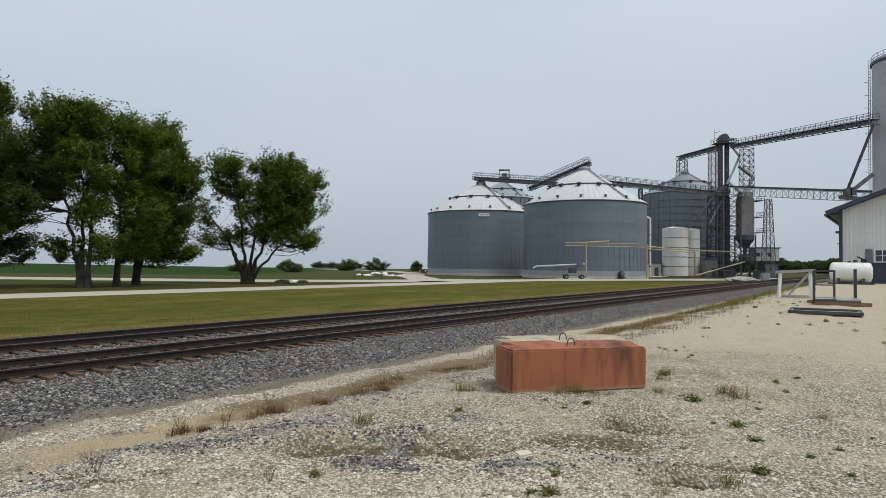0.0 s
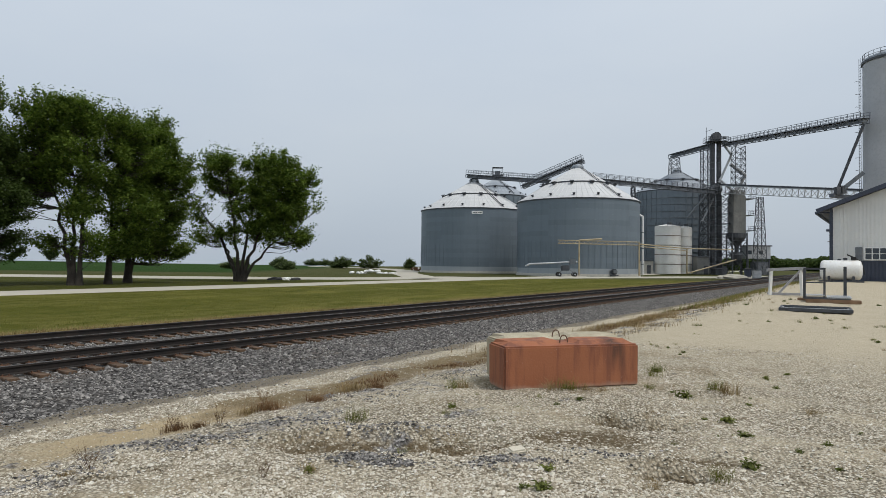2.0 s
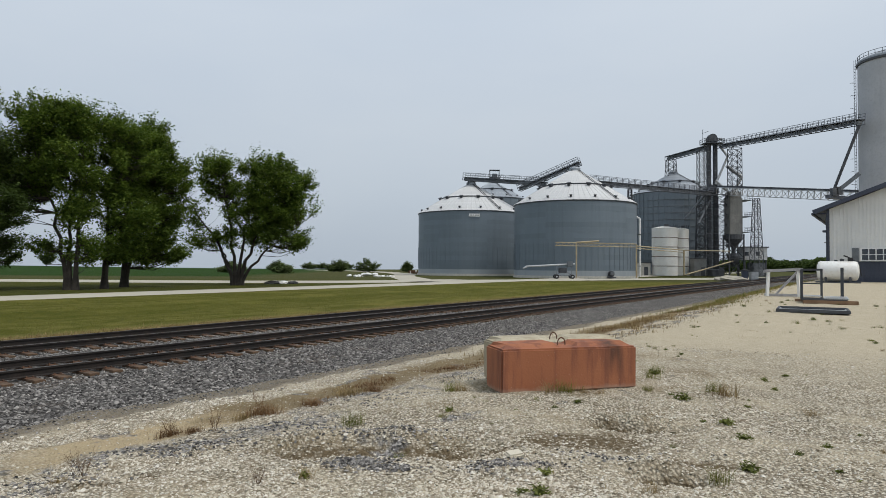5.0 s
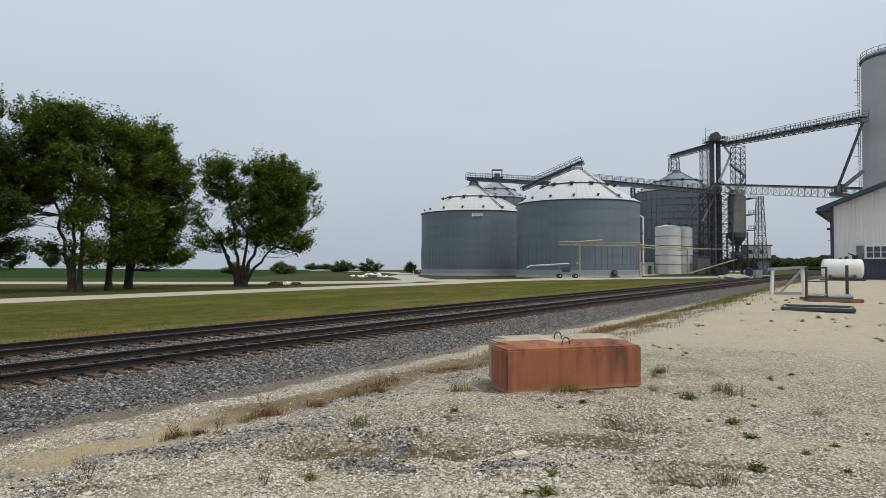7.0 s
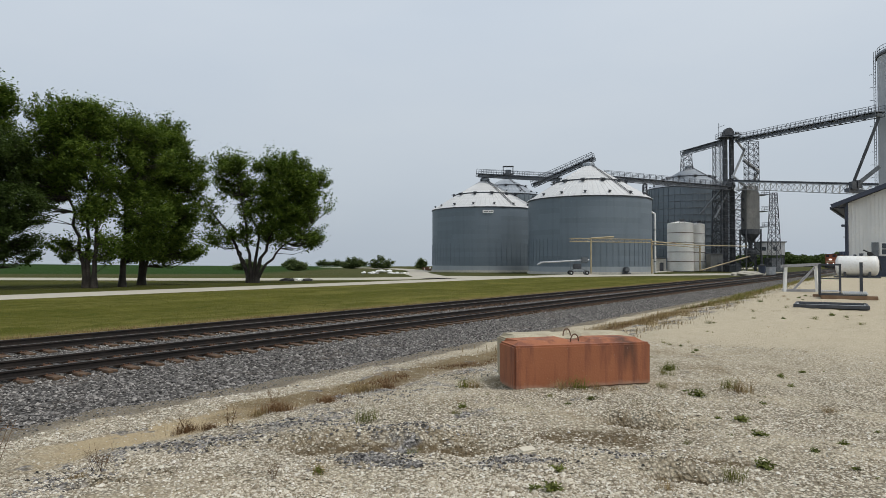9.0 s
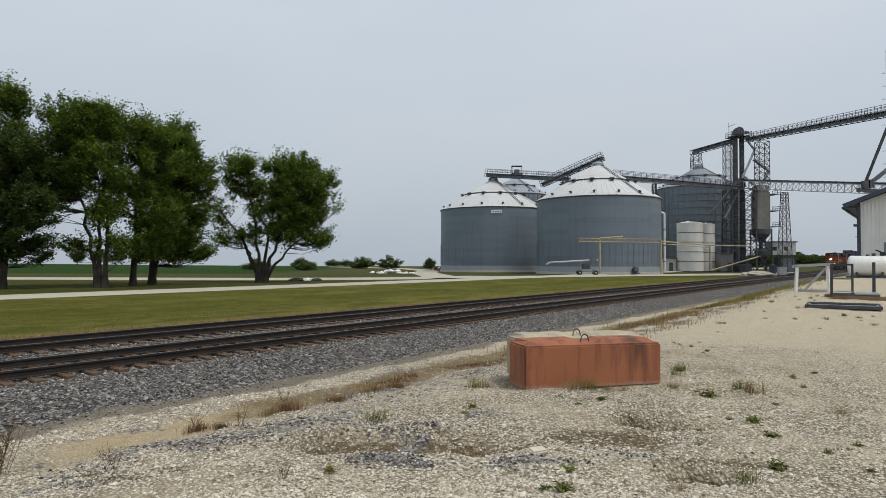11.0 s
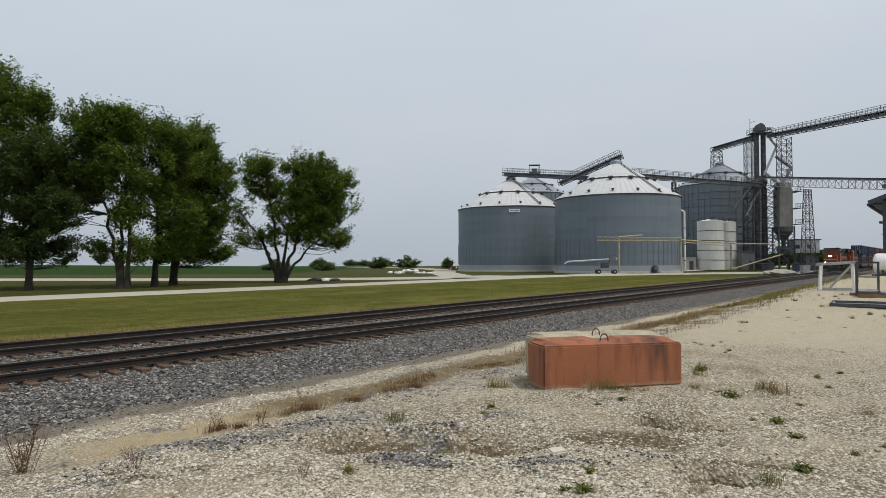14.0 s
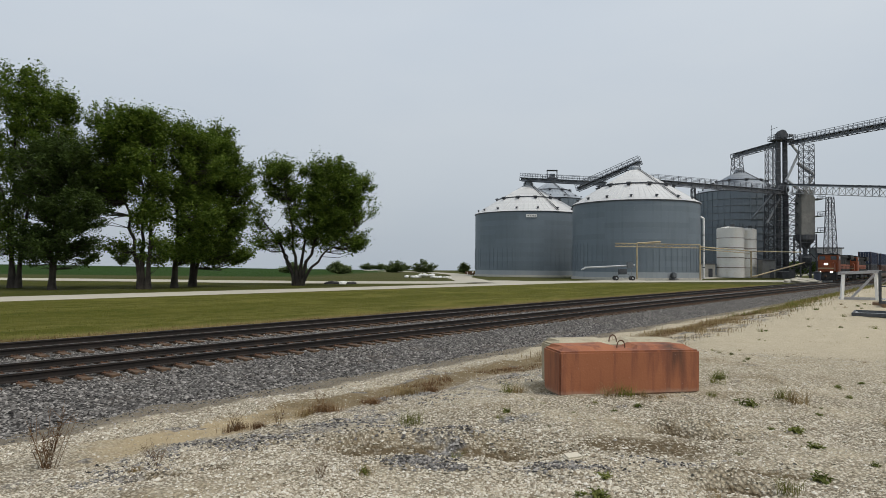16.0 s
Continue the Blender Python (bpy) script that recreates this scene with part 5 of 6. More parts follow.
tree(-21.07, 68.45, "broad shade tree with dark green crown forking low", [(-5.6, 0.5, 9.4, -0.35), (-1.6, -1.2, 12.6, -0.1), (1.6, 1.4, 12.0, 0.15), (5.2, -0.6, 10.6, 0.4), (3.6, 1.6, 8.0, 0.3), (6.6, -0.3, 6.4, 0.5), (-3.6, 0.8, 6.4, -0.3)],
     [(-1.9, 0, 12.4, 2.3, 2.0, 1.1), (-2.0, 0, 10.2, 1.8, 1.4, 0.4), (3.2, 0, 12.4, 2.6, 1.8, 1.2), (5.6, 0, 10.8, 2.6, 1.8, 1.2), (2.4, 0, 10.2, 3.2, 2.0, 1.2), (6.6, 0, 8.8, 1.9, 1.3, 0.7), (0.6, 0, 8.2, 2.8, 1.8, 0.8), (4.2, 0, 8.0, 3.0, 1.8, 1.0), (5.6, 0, 5.6, 2.4, 1.5, 0.75), (2.4, -0.3, 5.6, 2.6, 1.4, 0.55), (4.2, 0, 6.8, 2.6, 1.2, 0.5), (-4.6, 0, 7.2, 1.6, 1.6, 0.14), (-3.4, 0, 5.2, 2.0, 1.2, 0.3), (-0.6, 0, 5.0, 2.0, 1.2, 0.3), (6.9, 0, 4.4, 1.0, 0.8, 0.2)], 2200, 0.1, 11)
tree(-30.8, 54.3, "tall shade tree with leaning second stem", [(-3.4, -0.5, 13.2, -0.2), (0.8, 0.6, 15.2, 0.5), (-0.8, 0.8, 12.5, 0.0)],
     [(-5.0, 0, 11.0, 2.2, 2.2, 0.6), (-4.4, 0, 8.2, 1.9, 1.6, 0.4), (-2.6, 0, 13.6, 2.7, 2.7, 1.4), (-0.3, 0, 14.6, 2.0, 2.0, 0.8), (-3.8, 0.2, 10.0, 2.7, 2.6, 1.0), (-0.4, 0, 10.4, 2.6, 2.6, 1.0), (0.6, 0, 6.6, 1.8, 1.6, 0.4), (-2.2, -0.3, 3.6, 1.3, 0.5, 0.12), (1.2, 0, 3.6, 1.6, 1.2, 0.35)], 2150, 0.09, 12)
tree(-29.5, 57.4, "tall shade tree with dense dark green crown", [(0.6, 0.5, 15.0, 0), (2.2, -0.6, 13.0, 0.1)],
     [(0.2, 0, 13.4, 2.7, 2.6, 1.2), (2.2, 0.2, 12.0, 2.6, 2.6, 1.1), (0.4, -0.2, 9.2, 2.5, 2.4, 1.0), (1.9, 0, 6.4, 2.4, 2.2, 0.9), (1.4, 0, 3.8, 2.0, 1.3, 0.45)], 1500, 0.09, 13)
tree(-29.95, 62.0, "spreading shade tree with drooping outer foliage", [(2.0, 0.4, 13.6, 0), (4.4, -0.5, 11.0, 0.15), (0.4, 0.5, 12.2, -0.1)],
     [(1.8, 0, 14.2, 2.7, 2.0, 1.2), (3.8, 0, 11.4, 2.3, 2.2, 1.0), (1.8, 0, 9.2, 2.8, 2.4, 1.1), (4.0, 0, 7.4, 2.1, 2.0, 0.8), (2.2, 0, 5.2, 2.6, 1.6, 0.8), (4.2, 0, 3.4, 1.8, 1.3, 0.45), (2.0, -0.3, 3.2, 2.2, 1.0, 0.45), (5.3, -0.4, 9.8, 1.0, 0.9, 0.2)], 1750, 0.094, 14)
tree(-37.2, 51.4, "dark purplish shade tree with low drooping branches", [(0.3, 0, 13.6, 0), (1.6, 0.5, 10.5, 0.1)],
     [(0.8, 0, 11.4, 2.6, 1.6, 0.8), (0.2, 0, 10.4, 3.5, 2.6, 1.1), (2.0, 0, 7.0, 2.7, 2.4, 1.0), (-1.0, 0, 7.6, 2.6, 2.4, 0.8), (2.3, -0.3, 4.8, 2.3, 1.4, 0.7), (-1.4, 0, 4.4, 2.2, 1.2, 0.4), (2.4, 0, 3.2, 1.5, 1.1, 0.35), (-0.4, -0.4, 3.2, 2.6, 1.2, 0.5)], 1500, 0.088, 15, M_LEAF_DARK)
tree(-42.6, 54.0, "very tall shade tree with bright green crown", [(-0.2, 0, 18.4, -0.3), (2.4, 0.5, 17.0, 0.4), (-2.0, -0.6, 13.0, 0)],
     [(0.5, 0, 17.6, 2.9, 2.3, 1.2), (2.6, 0, 15.2, 2.8, 2.6, 1.1), (-3.2, 0, 13.5, 3.2, 3.2, 1.0), (0.4, 0, 11.0, 3.4, 3.2, 1.2), (-1.4, 0, 7.0, 3.0, 2.2, 0.7), (2.8, 0, 10.4, 2.6, 2.4, 0.8), (4.6, 0, 16.4, 0.9, 1.4, 0.18), (0.5, 0, 4.4, 3.4, 1.6, 0.8), (3.2, 0, 13.0, 2.4, 2.2, 0.7)], 1800, 0.092, 16)

# bushes and small trees out in the meadow
for k, (x, y, w, h) in enumerate(((-21, 205, 4.6, 4.4), (-29, 200, 2.8, 3.6), (-31.5, 203, 2.2, 3.2), (-8.6, 212, 1.8, 3.2), (-46, 190, 4.5, 3.2), (-38, 160, 2.2, 2.2), (-52, 165, 4.0, 2.6), (-62, 320, 4.2, 3.4), (-56, 322, 3.4, 3.0), (-49, 330, 2.4, 2.8), (-43, 325, 2.0, 2.2))):
    tree(x, y, "small leafy bush growing in the rough meadow", [(w * 0.2, 0, h * 0.6, 0.1), (-w * 0.3, 0.2, h * 0.55, -0.1)], [(0, 0, h * 0.5, w * 0.6, h * 0.46, 1), (w * 0.45, 0, h * 0.34, w * 0.45, h * 0.34, 0.7), (-w * 0.5, 0, h * 0.3, w * 0.42, h * 0.3, 0.6)], 150, 0.17, 40 + k, M_LEAF_FAR, 60, "bush", 0.1, 0.45)
for k, (x, y, w, h) in enumerate(((-158, 262, 5.0, 6.0), (-147, 258, 5.0, 7.0), (-95, 300, 1.2, 3.0))):
    tree(x, y, "distant tree at the edge of the crop field", [(0.3, 0, h * 0.8, 0)], [(0, 0, h * 0.58, w * 0.55, h * 0.42, 1)], 90, 0.26, 60 + k, M_LEAF_FAR, 60, "distant_tree", 0.2, 0.6)


def far_woods():
    """A low belt of woods on the skyline."""
    rng = np.random.default_rng(5)
    pts, segs = [], []
    for k in range(150):
        u = k / 149
        az = radians(16 + 26 * u + rng.uniform(-0.2, 0.2))
        r = rng.uniform(330, 380)
        x, y = r * math.sin(az), r * math.cos(az)
        h = 5.6 + 3.0 * noise.noise((az * 30, 0, 0)) + rng.uniform(-1.2, 1.4)
        z = -0.8
        segs.append(((x, y, z), (x, y, z + h * 0.6), 0.3, 0.1))
        c = rng.normal(size=(420, 3))
        c /= np.linalg.norm(c, axis=1, keepdims=True)
        c *= rng.uniform(0.5, 1, (420, 1)) ** 0.4
        pts.append(c * [3.8, 3.8, h * 0.52] + [x, y, z + h * 0.5])
    w = thing("far_woods", "low belt of dark green woods on the skyline", "woods", None, "", "stuff")
    part("foliage", leaves_mesh("foliage", np.concatenate(pts), 0.55, rng), M_LEAF_DARK, w)
    part("trunks", tubes_mesh("trunks", segs, 5), M_BARK, w)


far_woods()


def blades_mesh(name, roots, height, width, rng, lean=0.5):
    """Thin bent grass blades, two quads each, rising from the given roots."""
    n = len(roots)
    r = np.asarray(roots)
    h = (rng.uniform(0.5, 1.2, n) * height)[:, None]
    a = rng.uniform(0, 6.28, n)
    d = np.stack([np.cos(a), np.sin(a), np.zeros(n)], 1)
    s = np.stack([-np.sin(a), np.cos(a), np.zeros(n)], 1) * width
    ln = (rng.uniform(0.1, 1.0, n) * lean)[:, None]
    z = np.array([0, 0, 1.0])
    m1 = r + d * h * ln * 0.3 + z * h * 0.55
    m2 = r + d * h * ln + z * h
    v = np.stack([r - s, r + s, m1 + s * 0.8, m1 - s * 0.8, m2], 1)
    base = (np.arange(n) * 5)[:, None]
    f = np.concatenate([np.array([q])[None].reshape(1, 3) + base for q in ((0, 1, 2), (0, 2, 3), (3, 2, 4))])
    return mesh_np(name, v, f)


def weed_kind(seed, kind):
    """One weed's mesh at the origin: a leafy rosette, a grass tuft or a dry stalky clump."""
    rng = np.random.default_rng(seed)
    if kind == "leafy":
        n = 130
        q = rng.normal(size=(n, 3)) * [0.045, 0.045, 0.03]
        q[:, 2] = np.abs(q[:, 2]) + 0.015
        return leaves_mesh("weed", q, 0.017, rng, 0.8, 1.6), M_WEED
    if kind == "grass":
        q = rng.normal(size=(90, 3)) * [0.05, 0.05, 0]
        return blades_mesh("weed", q, 0.12, 0.0018, rng, 1.5), M_STRAW if seed % 2 else M_GRASS
    if kind == "twiggy":
        segs = []
        for _ in range(15):
            a, l = rng.uniform(0, 6.28), rng.uniform(0.2, 0.5)
            p = np.array([rng.normal() * 0.03, rng.normal() * 0.03, 0])
            q = p + np.array([math.cos(a) * l * 0.4, math.sin(a) * l * 0.4, l])
            segs.append((p, q, 0.003, 0.0015))
            for _ in range(5):
                u = rng.uniform(0.4, 1)
                s0 = p + (q - p) * u
                segs.append((s0, s0 + rng.normal(size=3) * 0.06 + [0, 0, 0.05], 0.003, 0.001))
        return tubes_mesh("weed", segs, 3), M_RUSSET
    q = rng.normal(size=(300, 3)) * [0.11, 0.08, 0]
    return blades_mesh("weed", q, 0.13, 0.0025, rng, 1.3), M_STRAW if seed % 2 else M_RUSSET


WEEDS = {}
for kind, n in (("leafy", 3), ("grass", 4), ("clump", 3), ("twiggy", 2)):
    for k in range(n):
        me, mat = weed_kind(70 + k, kind)
        me.materials.append(mat)
        WEEDS[kind, k] = me
WEED_WORDS = {"leafy": "small green leafy weed growing in the gravel", "grass": "tuft of dry grass growing in the gravel", "clump": "reddish brown clump of dried weeds on the bank", "twiggy": "dry brown twiggy weed beside the gravel bank"}


def weed(kind, k, x, y, scale):
    ob = tagged(part("weed", WEEDS[kind, k], None), WEED_WORDS[kind], "weed", "weeds on the gravel")
    ob.matrix_basis = pose(x, y, ground_z(x, y) - 0.01, 0, 0, random.uniform(0, 360)) @ Matrix.Diagonal((scale, scale, scale * random.uniform(0.8, 1.2), 1))
    return ob


WEED_SPOTS = {
    "leafy": ((3.15, 8.0, 1.0), (3.14, 8.37, 0.5), (3.14, 6.79, 0.85), (2.69, 5.39, 0.8), (0.9, 5.12, 0.7), (0.79, 4.66, 0.8), (0.67, 4.72, 0.5), (3.05, 6.21, 0.8), (3.68, 5.91, 0.5), (3.28, 5.68, 0.4), (2.95, 6.93, 0.45), (-1.0, 5.07, 0.5), (3.5, 10.05, 0.8), (5.47, 9.81, 0.6)),
    "grass": ((2.28, 5.05, 1.0), (3.72, 8.08, 1.7), (3.66, 8.3, 1.3), (1.66, 4.79, 0.8), (3.55, 10.14, 1.5), (1.5, 8.3, 1.2), (1.75, 8.36, 1.4), (2.0, 8.4, 0.9), (0.27, 8.71, 1.5), (0.4, 8.5, 1.2), (-0.84, 6.97, 1.4), (-1.0, 5.1, 0.9), (2.9, 8.6, 0.8), (4.3, 7.2, 0.9), (3.3, 9.6, 1.0), (2.2, 8.35, 0.7), (-0.3, 5.75, 0.7)),
    "clump": ((-2.1, 7.98, 1.0), (-2.3, 7.95, 0.8), (-2.92, 7.2, 0.7), (-2.65, 7.2, 0.55), (-1.2, 9.3, 1.1), (-0.9, 9.6, 1.0), (-1.6, 8.6, 0.9), (-3.0, 5.2, 0.4)),
    "twiggy": ((-2.35, 6.95, 0.45), (-2.1, 7.9, 0.6), (-2.95, 7.25, 0.5), (-4.11, 5.68, 1.0), (-4.25, 5.8, 0.8), (-3.01, 5.56, 0.55), (-1.3, 4.83, 0.35)),
}
for kind, spots in WEED_SPOTS.items():
    for i, (x, y, sc) in enumerate(spots):
        weed(kind, i % {"leafy": 3, "grass": 4, "clump": 3, "twiggy": 2}[kind], x, y, sc)
for i in range(170):
    s, a = random.uniform(-2.5, 4.6), 4.5 + 26 * random.random() ** 1.4
    p = at(s, a)
    if p.y < 5 or (0.7 < p.x < 3.2 and 8.0 < p.y < 10.2):
        continue
    kind = random.choice(["leafy", "leafy", "grass", "grass", "grass"])
    weed(kind, random.randrange(3), p.x, p.y, random.uniform(0.2, 0.55) * (1.6 if a > 16 else 1))

# dried weeds along the bank and grass fringes
rng = np.random.default_rng(21)


def strewn(n, s_c, s_w, a0, a1, bias, keep):
    out = []
    for _ in range(n):
        a = a0 + (a1 - a0) * rng.random() ** bias
        s = s_c + rng.normal() * s_w
        p = at(s, a)
        if noise.noise((p.x * 0.6, p.y * 0.6, 9)) > keep:
            out.append((p.x, p.y, ground_z(p.x, p.y) - 0.01))
    return out


tagged(part("dry_weed_strip", blades_mesh("dry_weed_strip", strewn(26000, 6.8, 0.24, 6.0, 60, 1.2, -0.05), 0.06, 0.004, rng, 1.0), M_RUSSET), "strip of reddish brown dried weeds along the bank", "dry weeds", kind="stuff")
tagged(part("green_weed_strip", blades_mesh("green_weed_strip", strewn(7000, 6.3, 0.8, 26, 60, 1.0, 0.05), 0.22, 0.007, rng, 1.2), M_GRASS), "strip of yellow-green weeds beside the track bank", "weeds", kind="stuff")
tagged(part("straw_grass_tufts", blades_mesh("straw_grass_tufts", strewn(9000, 4.0, 1.8, 4.5, 32, 1.3, 0.2), 0.05, 0.002, rng, 0.9), M_STRAW), "thin dry grass growing through the gravel", "grass", kind="stuff")
tagged(part("straw_weed_strip", blades_mesh("straw_weed_strip", strewn(14000, 6.4, 0.7, 12, 60, 1.0, 0.0), 0.15, 0.006, rng, 1.2), M_STRAW), "strip of tan dried grass along the track bank", "dry grass", kind="stuff")
fringe = []
for _ in range(24000):
    a = 4 + 90 * rng.random() ** 1.4
    s = 22.4 + abs(rng.normal()) * 0.5
    p = at(s, a)
    fringe.append((p.x, p.y, ground_z(p.x, p.y) - 0.02))
tagged(part("grass_fringe", blades_mesh("grass_fringe", fringe, 0.12, 0.008, rng, 0.7), M_STRAW), "sun-bleached uncut grass along the ballast edge", "grass", kind="stuff")
lawn = []
for _ in range(30000):
    a = 4 + 80 * rng.random() ** 1.3
    s = 22.6 + 20.4 * rng.random() ** 1.3
    p = at(s, a)
    lawn.append((p.x, p.y, ground_z(p.x, p.y) - 0.01))
tagged(part("mown_grass", blades_mesh("mown_grass", lawn, 0.05, 0.010, rng, 1.6), M_GRASS), "mown green grass verge beyond the railway", "grass", kind="stuff")

# loose limestone chips in the yard
chips, big = [], []
for _ in range(150000):
    r = 4.3 + 10 * rng.random() ** 1.9
    az = radians(rng.uniform(-43, 42))
    x, y = r * math.sin(az), r * math.cos(az)
    s_ = -x * math.cos(AZ) + y * math.sin(AZ)
    if 0.85 < x < 3.1 and 8.2 < y < 10 or s_ > 8.7:
        continue
    if in_hollow(x, y) and rng.random() < 0.6 or 6.4 < s_ < 7.6 and rng.random() < 0.9:
        continue
    n_ = noise.noise((x * 0.8, y * 0.8, 4)) + rng.normal() * 0.25
    if n_ > -0.12 or 7.7 < s_ < 8.7:
        (big if rng.random() < (0.25 if s_ > 7.7 else 0.035 + 0.05 * (n_ > 0.3)) else chips).append((x, y, ground_z(x, y) + 0.001))
scatter_stones("limestone_lumps", big, M_LIME_STONE, "larger pale limestone pieces lying on the yard", 0.014, 0.028)
scatter_stones("limestone_chips", chips, M_LIME_STONE, "loose pale limestone chips strewn over the yard", 0.0065, 0.0155)
grey = []
for _ in range(9000):
    a, s = 2 + 24 * rng.random() ** 1.3, (9.5 + rng.normal() * 0.4 if rng.random() < 0.45 else 5.7 + rng.normal() * 0.3)
    p = at(s, a)
    if s < 10.0 and (s > 8 or noise.noise((p.x * 1.1, p.y * 1.1, 2)) > 0.0):
        grey.append((p.x, p.y, ground_z(p.x, p.y) + 0.003))
for cx, cy, rx, ry, k in ((-0.62, 5.42, 0.16, 0.07, 420), (-0.33, 5.26, 0.12, 0.04, 160), (0.62, 5.36, 0.2, 0.07, 480), (-0.6, 6.4, 0.5, 0.1, 300), (-2.5, 6.35, 0.4, 0.12, 420), (-1.7, 7.0, 0.35, 0.14, 380), (1.6, 5.6, 0.3, 0.1, 160)):
    for _ in range(k):
        x, y = cx + rng.normal() * rx, cy + rng.normal() * ry
        grey.append((x, y, ground_z(x, y) + 0.003))
scatter_stones("spilled_ballast", grey, M_BALLAST_STONE, "grey ballast stones spilled over the bank", 0.010, 0.022)
flat = thing("flat_stone", "pale flat broken stone lying in the gravel", "stone", pose(0.73, 5.62, ground_z(0.73, 5.62) - 0.02, 4, -3, 20))
fb = bm_box(0.16, 0.12, 0.06, None, 0.015)
for v in fb.verts:
    v.co += Vector((noise.noise(v.co * 9), noise.noise(v.co * 9 + Vector((3, 0, 0))), noise.noise(v.co * 7))) * 0.02
part("slab", fb, M_LIME_STONE, flat)


# ---- yard clutter ----
def on_ground(x, y, dz=0.0, rz=0):
    return pose(x, y, ground_z(x, y) + dz, 0, 0, rz)


M_GREY_PAINT = worn("grey_primer_paint", (0.33, 0.33, 0.34), (0.42, 0.42, 0.43), 0.6, 0.1, 3, 25, 0.2, c3=(0.2, 0.13, 0.09))
M_TRAY = worn("worn_sheet_steel", (0.22, 0.23, 0.24), (0.31, 0.32, 0.33), 0.45, 0.3, 2, 12, 0.15)

# white steel rack
rk = thing("steel_rack", "white and grey welded steel rack on the yard edge", "rack", on_ground(16.05, 29.0, 0, -22))
for sx, sy in ((-0.62, -0.3), (-0.55, 0.35), (0.58, -0.3), (0.72, 0.35)):
    part("post", bm_beam((sx * 1.08, sy * 1.1, 0), (sx * 0.98, sy, 1.16), 0.11, 0.11), M_WHITE, rk, "white painted post")
for sy in (-0.3, 0.35):
    part("top_beam", bm_beam((-0.74, sy, 1.13 + 0.02), (0.78, sy, 1.24), 0.15, 0.12), M_GREY_PAINT, rk, "grey top beam")
    part("foot_beam", bm_beam((-0.72, sy, 0.05), (0.82, sy, 0.05), 0.10, 0.09), M_GREY_PAINT, rk)
part("brace", bm_beam((0.55, -0.3, 1.12), (-0.3, -0.3, 0.1), 0.09, 0.09), M_GREY_PAINT, rk, "grey diagonal brace")
for sx in (-0.7, 0.74):
    part("end_beam", bm_beam((sx, -0.3, 1.12), (sx, 0.35, 1.12), 0.1, 0.1), M_GREY_PAINT, rk)

# platform with grated deck on timber skids
pf = thing("loading_platform", "dark steel platform with grated deck on timber skids", "platform", on_ground(15.55, 25.6, 0, -29) @ Matrix.Diagonal((0.9, 0.9, 0.92, 1)))
for yy, x0, x1 in ((-0.55, -0.55, 1.55), (0.55, -0.85, 1.2)):
    part("skid", bm_box(x1 - x0, 0.16, 0.16, pose((x0 + x1) / 2, yy, 0), 0.015), M_WOOD, pf, "weathered timber skid")
part("deck_frame", bm_box(1.75, 1.2, 0.07, pose(0.28, 0, 0.16)), M_STEEL_DARK, pf)
for i in range(9):
    part("grate_bar", bm_box(0.05, 1.14, 0.05, pose(-0.52 + i * 0.085, 0, 0.3)), M_ALU, pf)
for i in range(11):
    part("grate_bar", bm_box(0.05, 1.14, 0.05, pose(0.32 + i * 0.085, -0.1, 0.24, 3, 0, 0)), M_ALU, pf)
for sx in (-0.58, 0.18):
    part("post", bm_box(0.09, 0.09, 1.35, pose(sx, -0.5, 0.16)), M_STEEL_DARK, pf)
part("top_rail", bm_box(0.85, 0.08, 0.08, pose(-0.2, -0.5, 1.44)), M_STEEL_DARK, pf)
part("mid_rail", bm_box(0.78, 0.05, 0.05, pose(-0.2, -0.5, 0.85)), M_STEEL_DARK, pf)
part("post", bm_box(0.12, 0.12, 1.42, pose(1.02, 0.45, 0.16)), M_STEEL_DARK, pf)
part("post", bm_box(0.09, 0.09, 1.3, pose(-0.58, 0.5, 0.16)), M_STEEL_DARK, pf)

# flat steel tray
tr_ = thing("steel_tray", "flat dark steel tray lying on the gravel", "tray", on_ground(13.1, 21.8, 0.0, -31) @ Matrix.Diagonal((0.83, 0.9, 1, 1)))
part("pan", bm_box(2.45, 1.9, 0.05, pose(0, 0, 0.02)), M_TRAY, tr_)
for sy in (-0.95, 0.95):
    part("rim", bm_box(2.6, 0.07, 0.11, pose(0, sy, 0), 0.01), M_STEEL_DARK, tr_)
for sx in (-1.26, 1.26):
    part("rim", bm_box(0.07, 1.9, 0.11, pose(sx, 0, 0), 0.01), M_STEEL_DARK, tr_)
part("stiffener", bm_box(2.3, 0.06, 0.04, pose(0, 0.2, 0.07, 0, 0, 5)), M_STEEL_DARK, tr_)

# white fuel tank on cradles
ft = thing("fuel_tank", "white horizontal steel fuel tank on cradles", "tank", on_ground(27.35, 42.6, -0.02, -32))
cap = [(0.0, -1.24), (0.35, -1.22), (0.6, -1.13), (0.66, -1.0), (0.66, 1.0), (0.6, 1.13), (0.35, 1.22), (0.0, 1.24)]
shell = bm_lathe(cap, 36)
shell.transform(pose(0, 0, 0.82, 0, 90, 0))
part("shell", shell, M_WHITE, ft, "", True)
for sx in (-0.7, 0.7):
    part("cradle", bm_box(0.14, 1.1, 0.42, pose(sx, 0, 0), 0.01), M_STEEL_DARK, ft)
part("skid_rail", bm_box(2.6, 0.12, 0.1, pose(0, -0.5, 0)), M_STEEL_DARK, ft)
part("skid_rail", bm_box(2.6, 0.12, 0.1, pose(0, 0.5, 0)), M_STEEL_DARK, ft)
part("fill_cap", bm_lathe([(0.1, 1.45), (0.1, 1.56), (0, 1.58)], 12, None, pose(-0.1, 0, 0)), M_STEEL_DARK, ft)
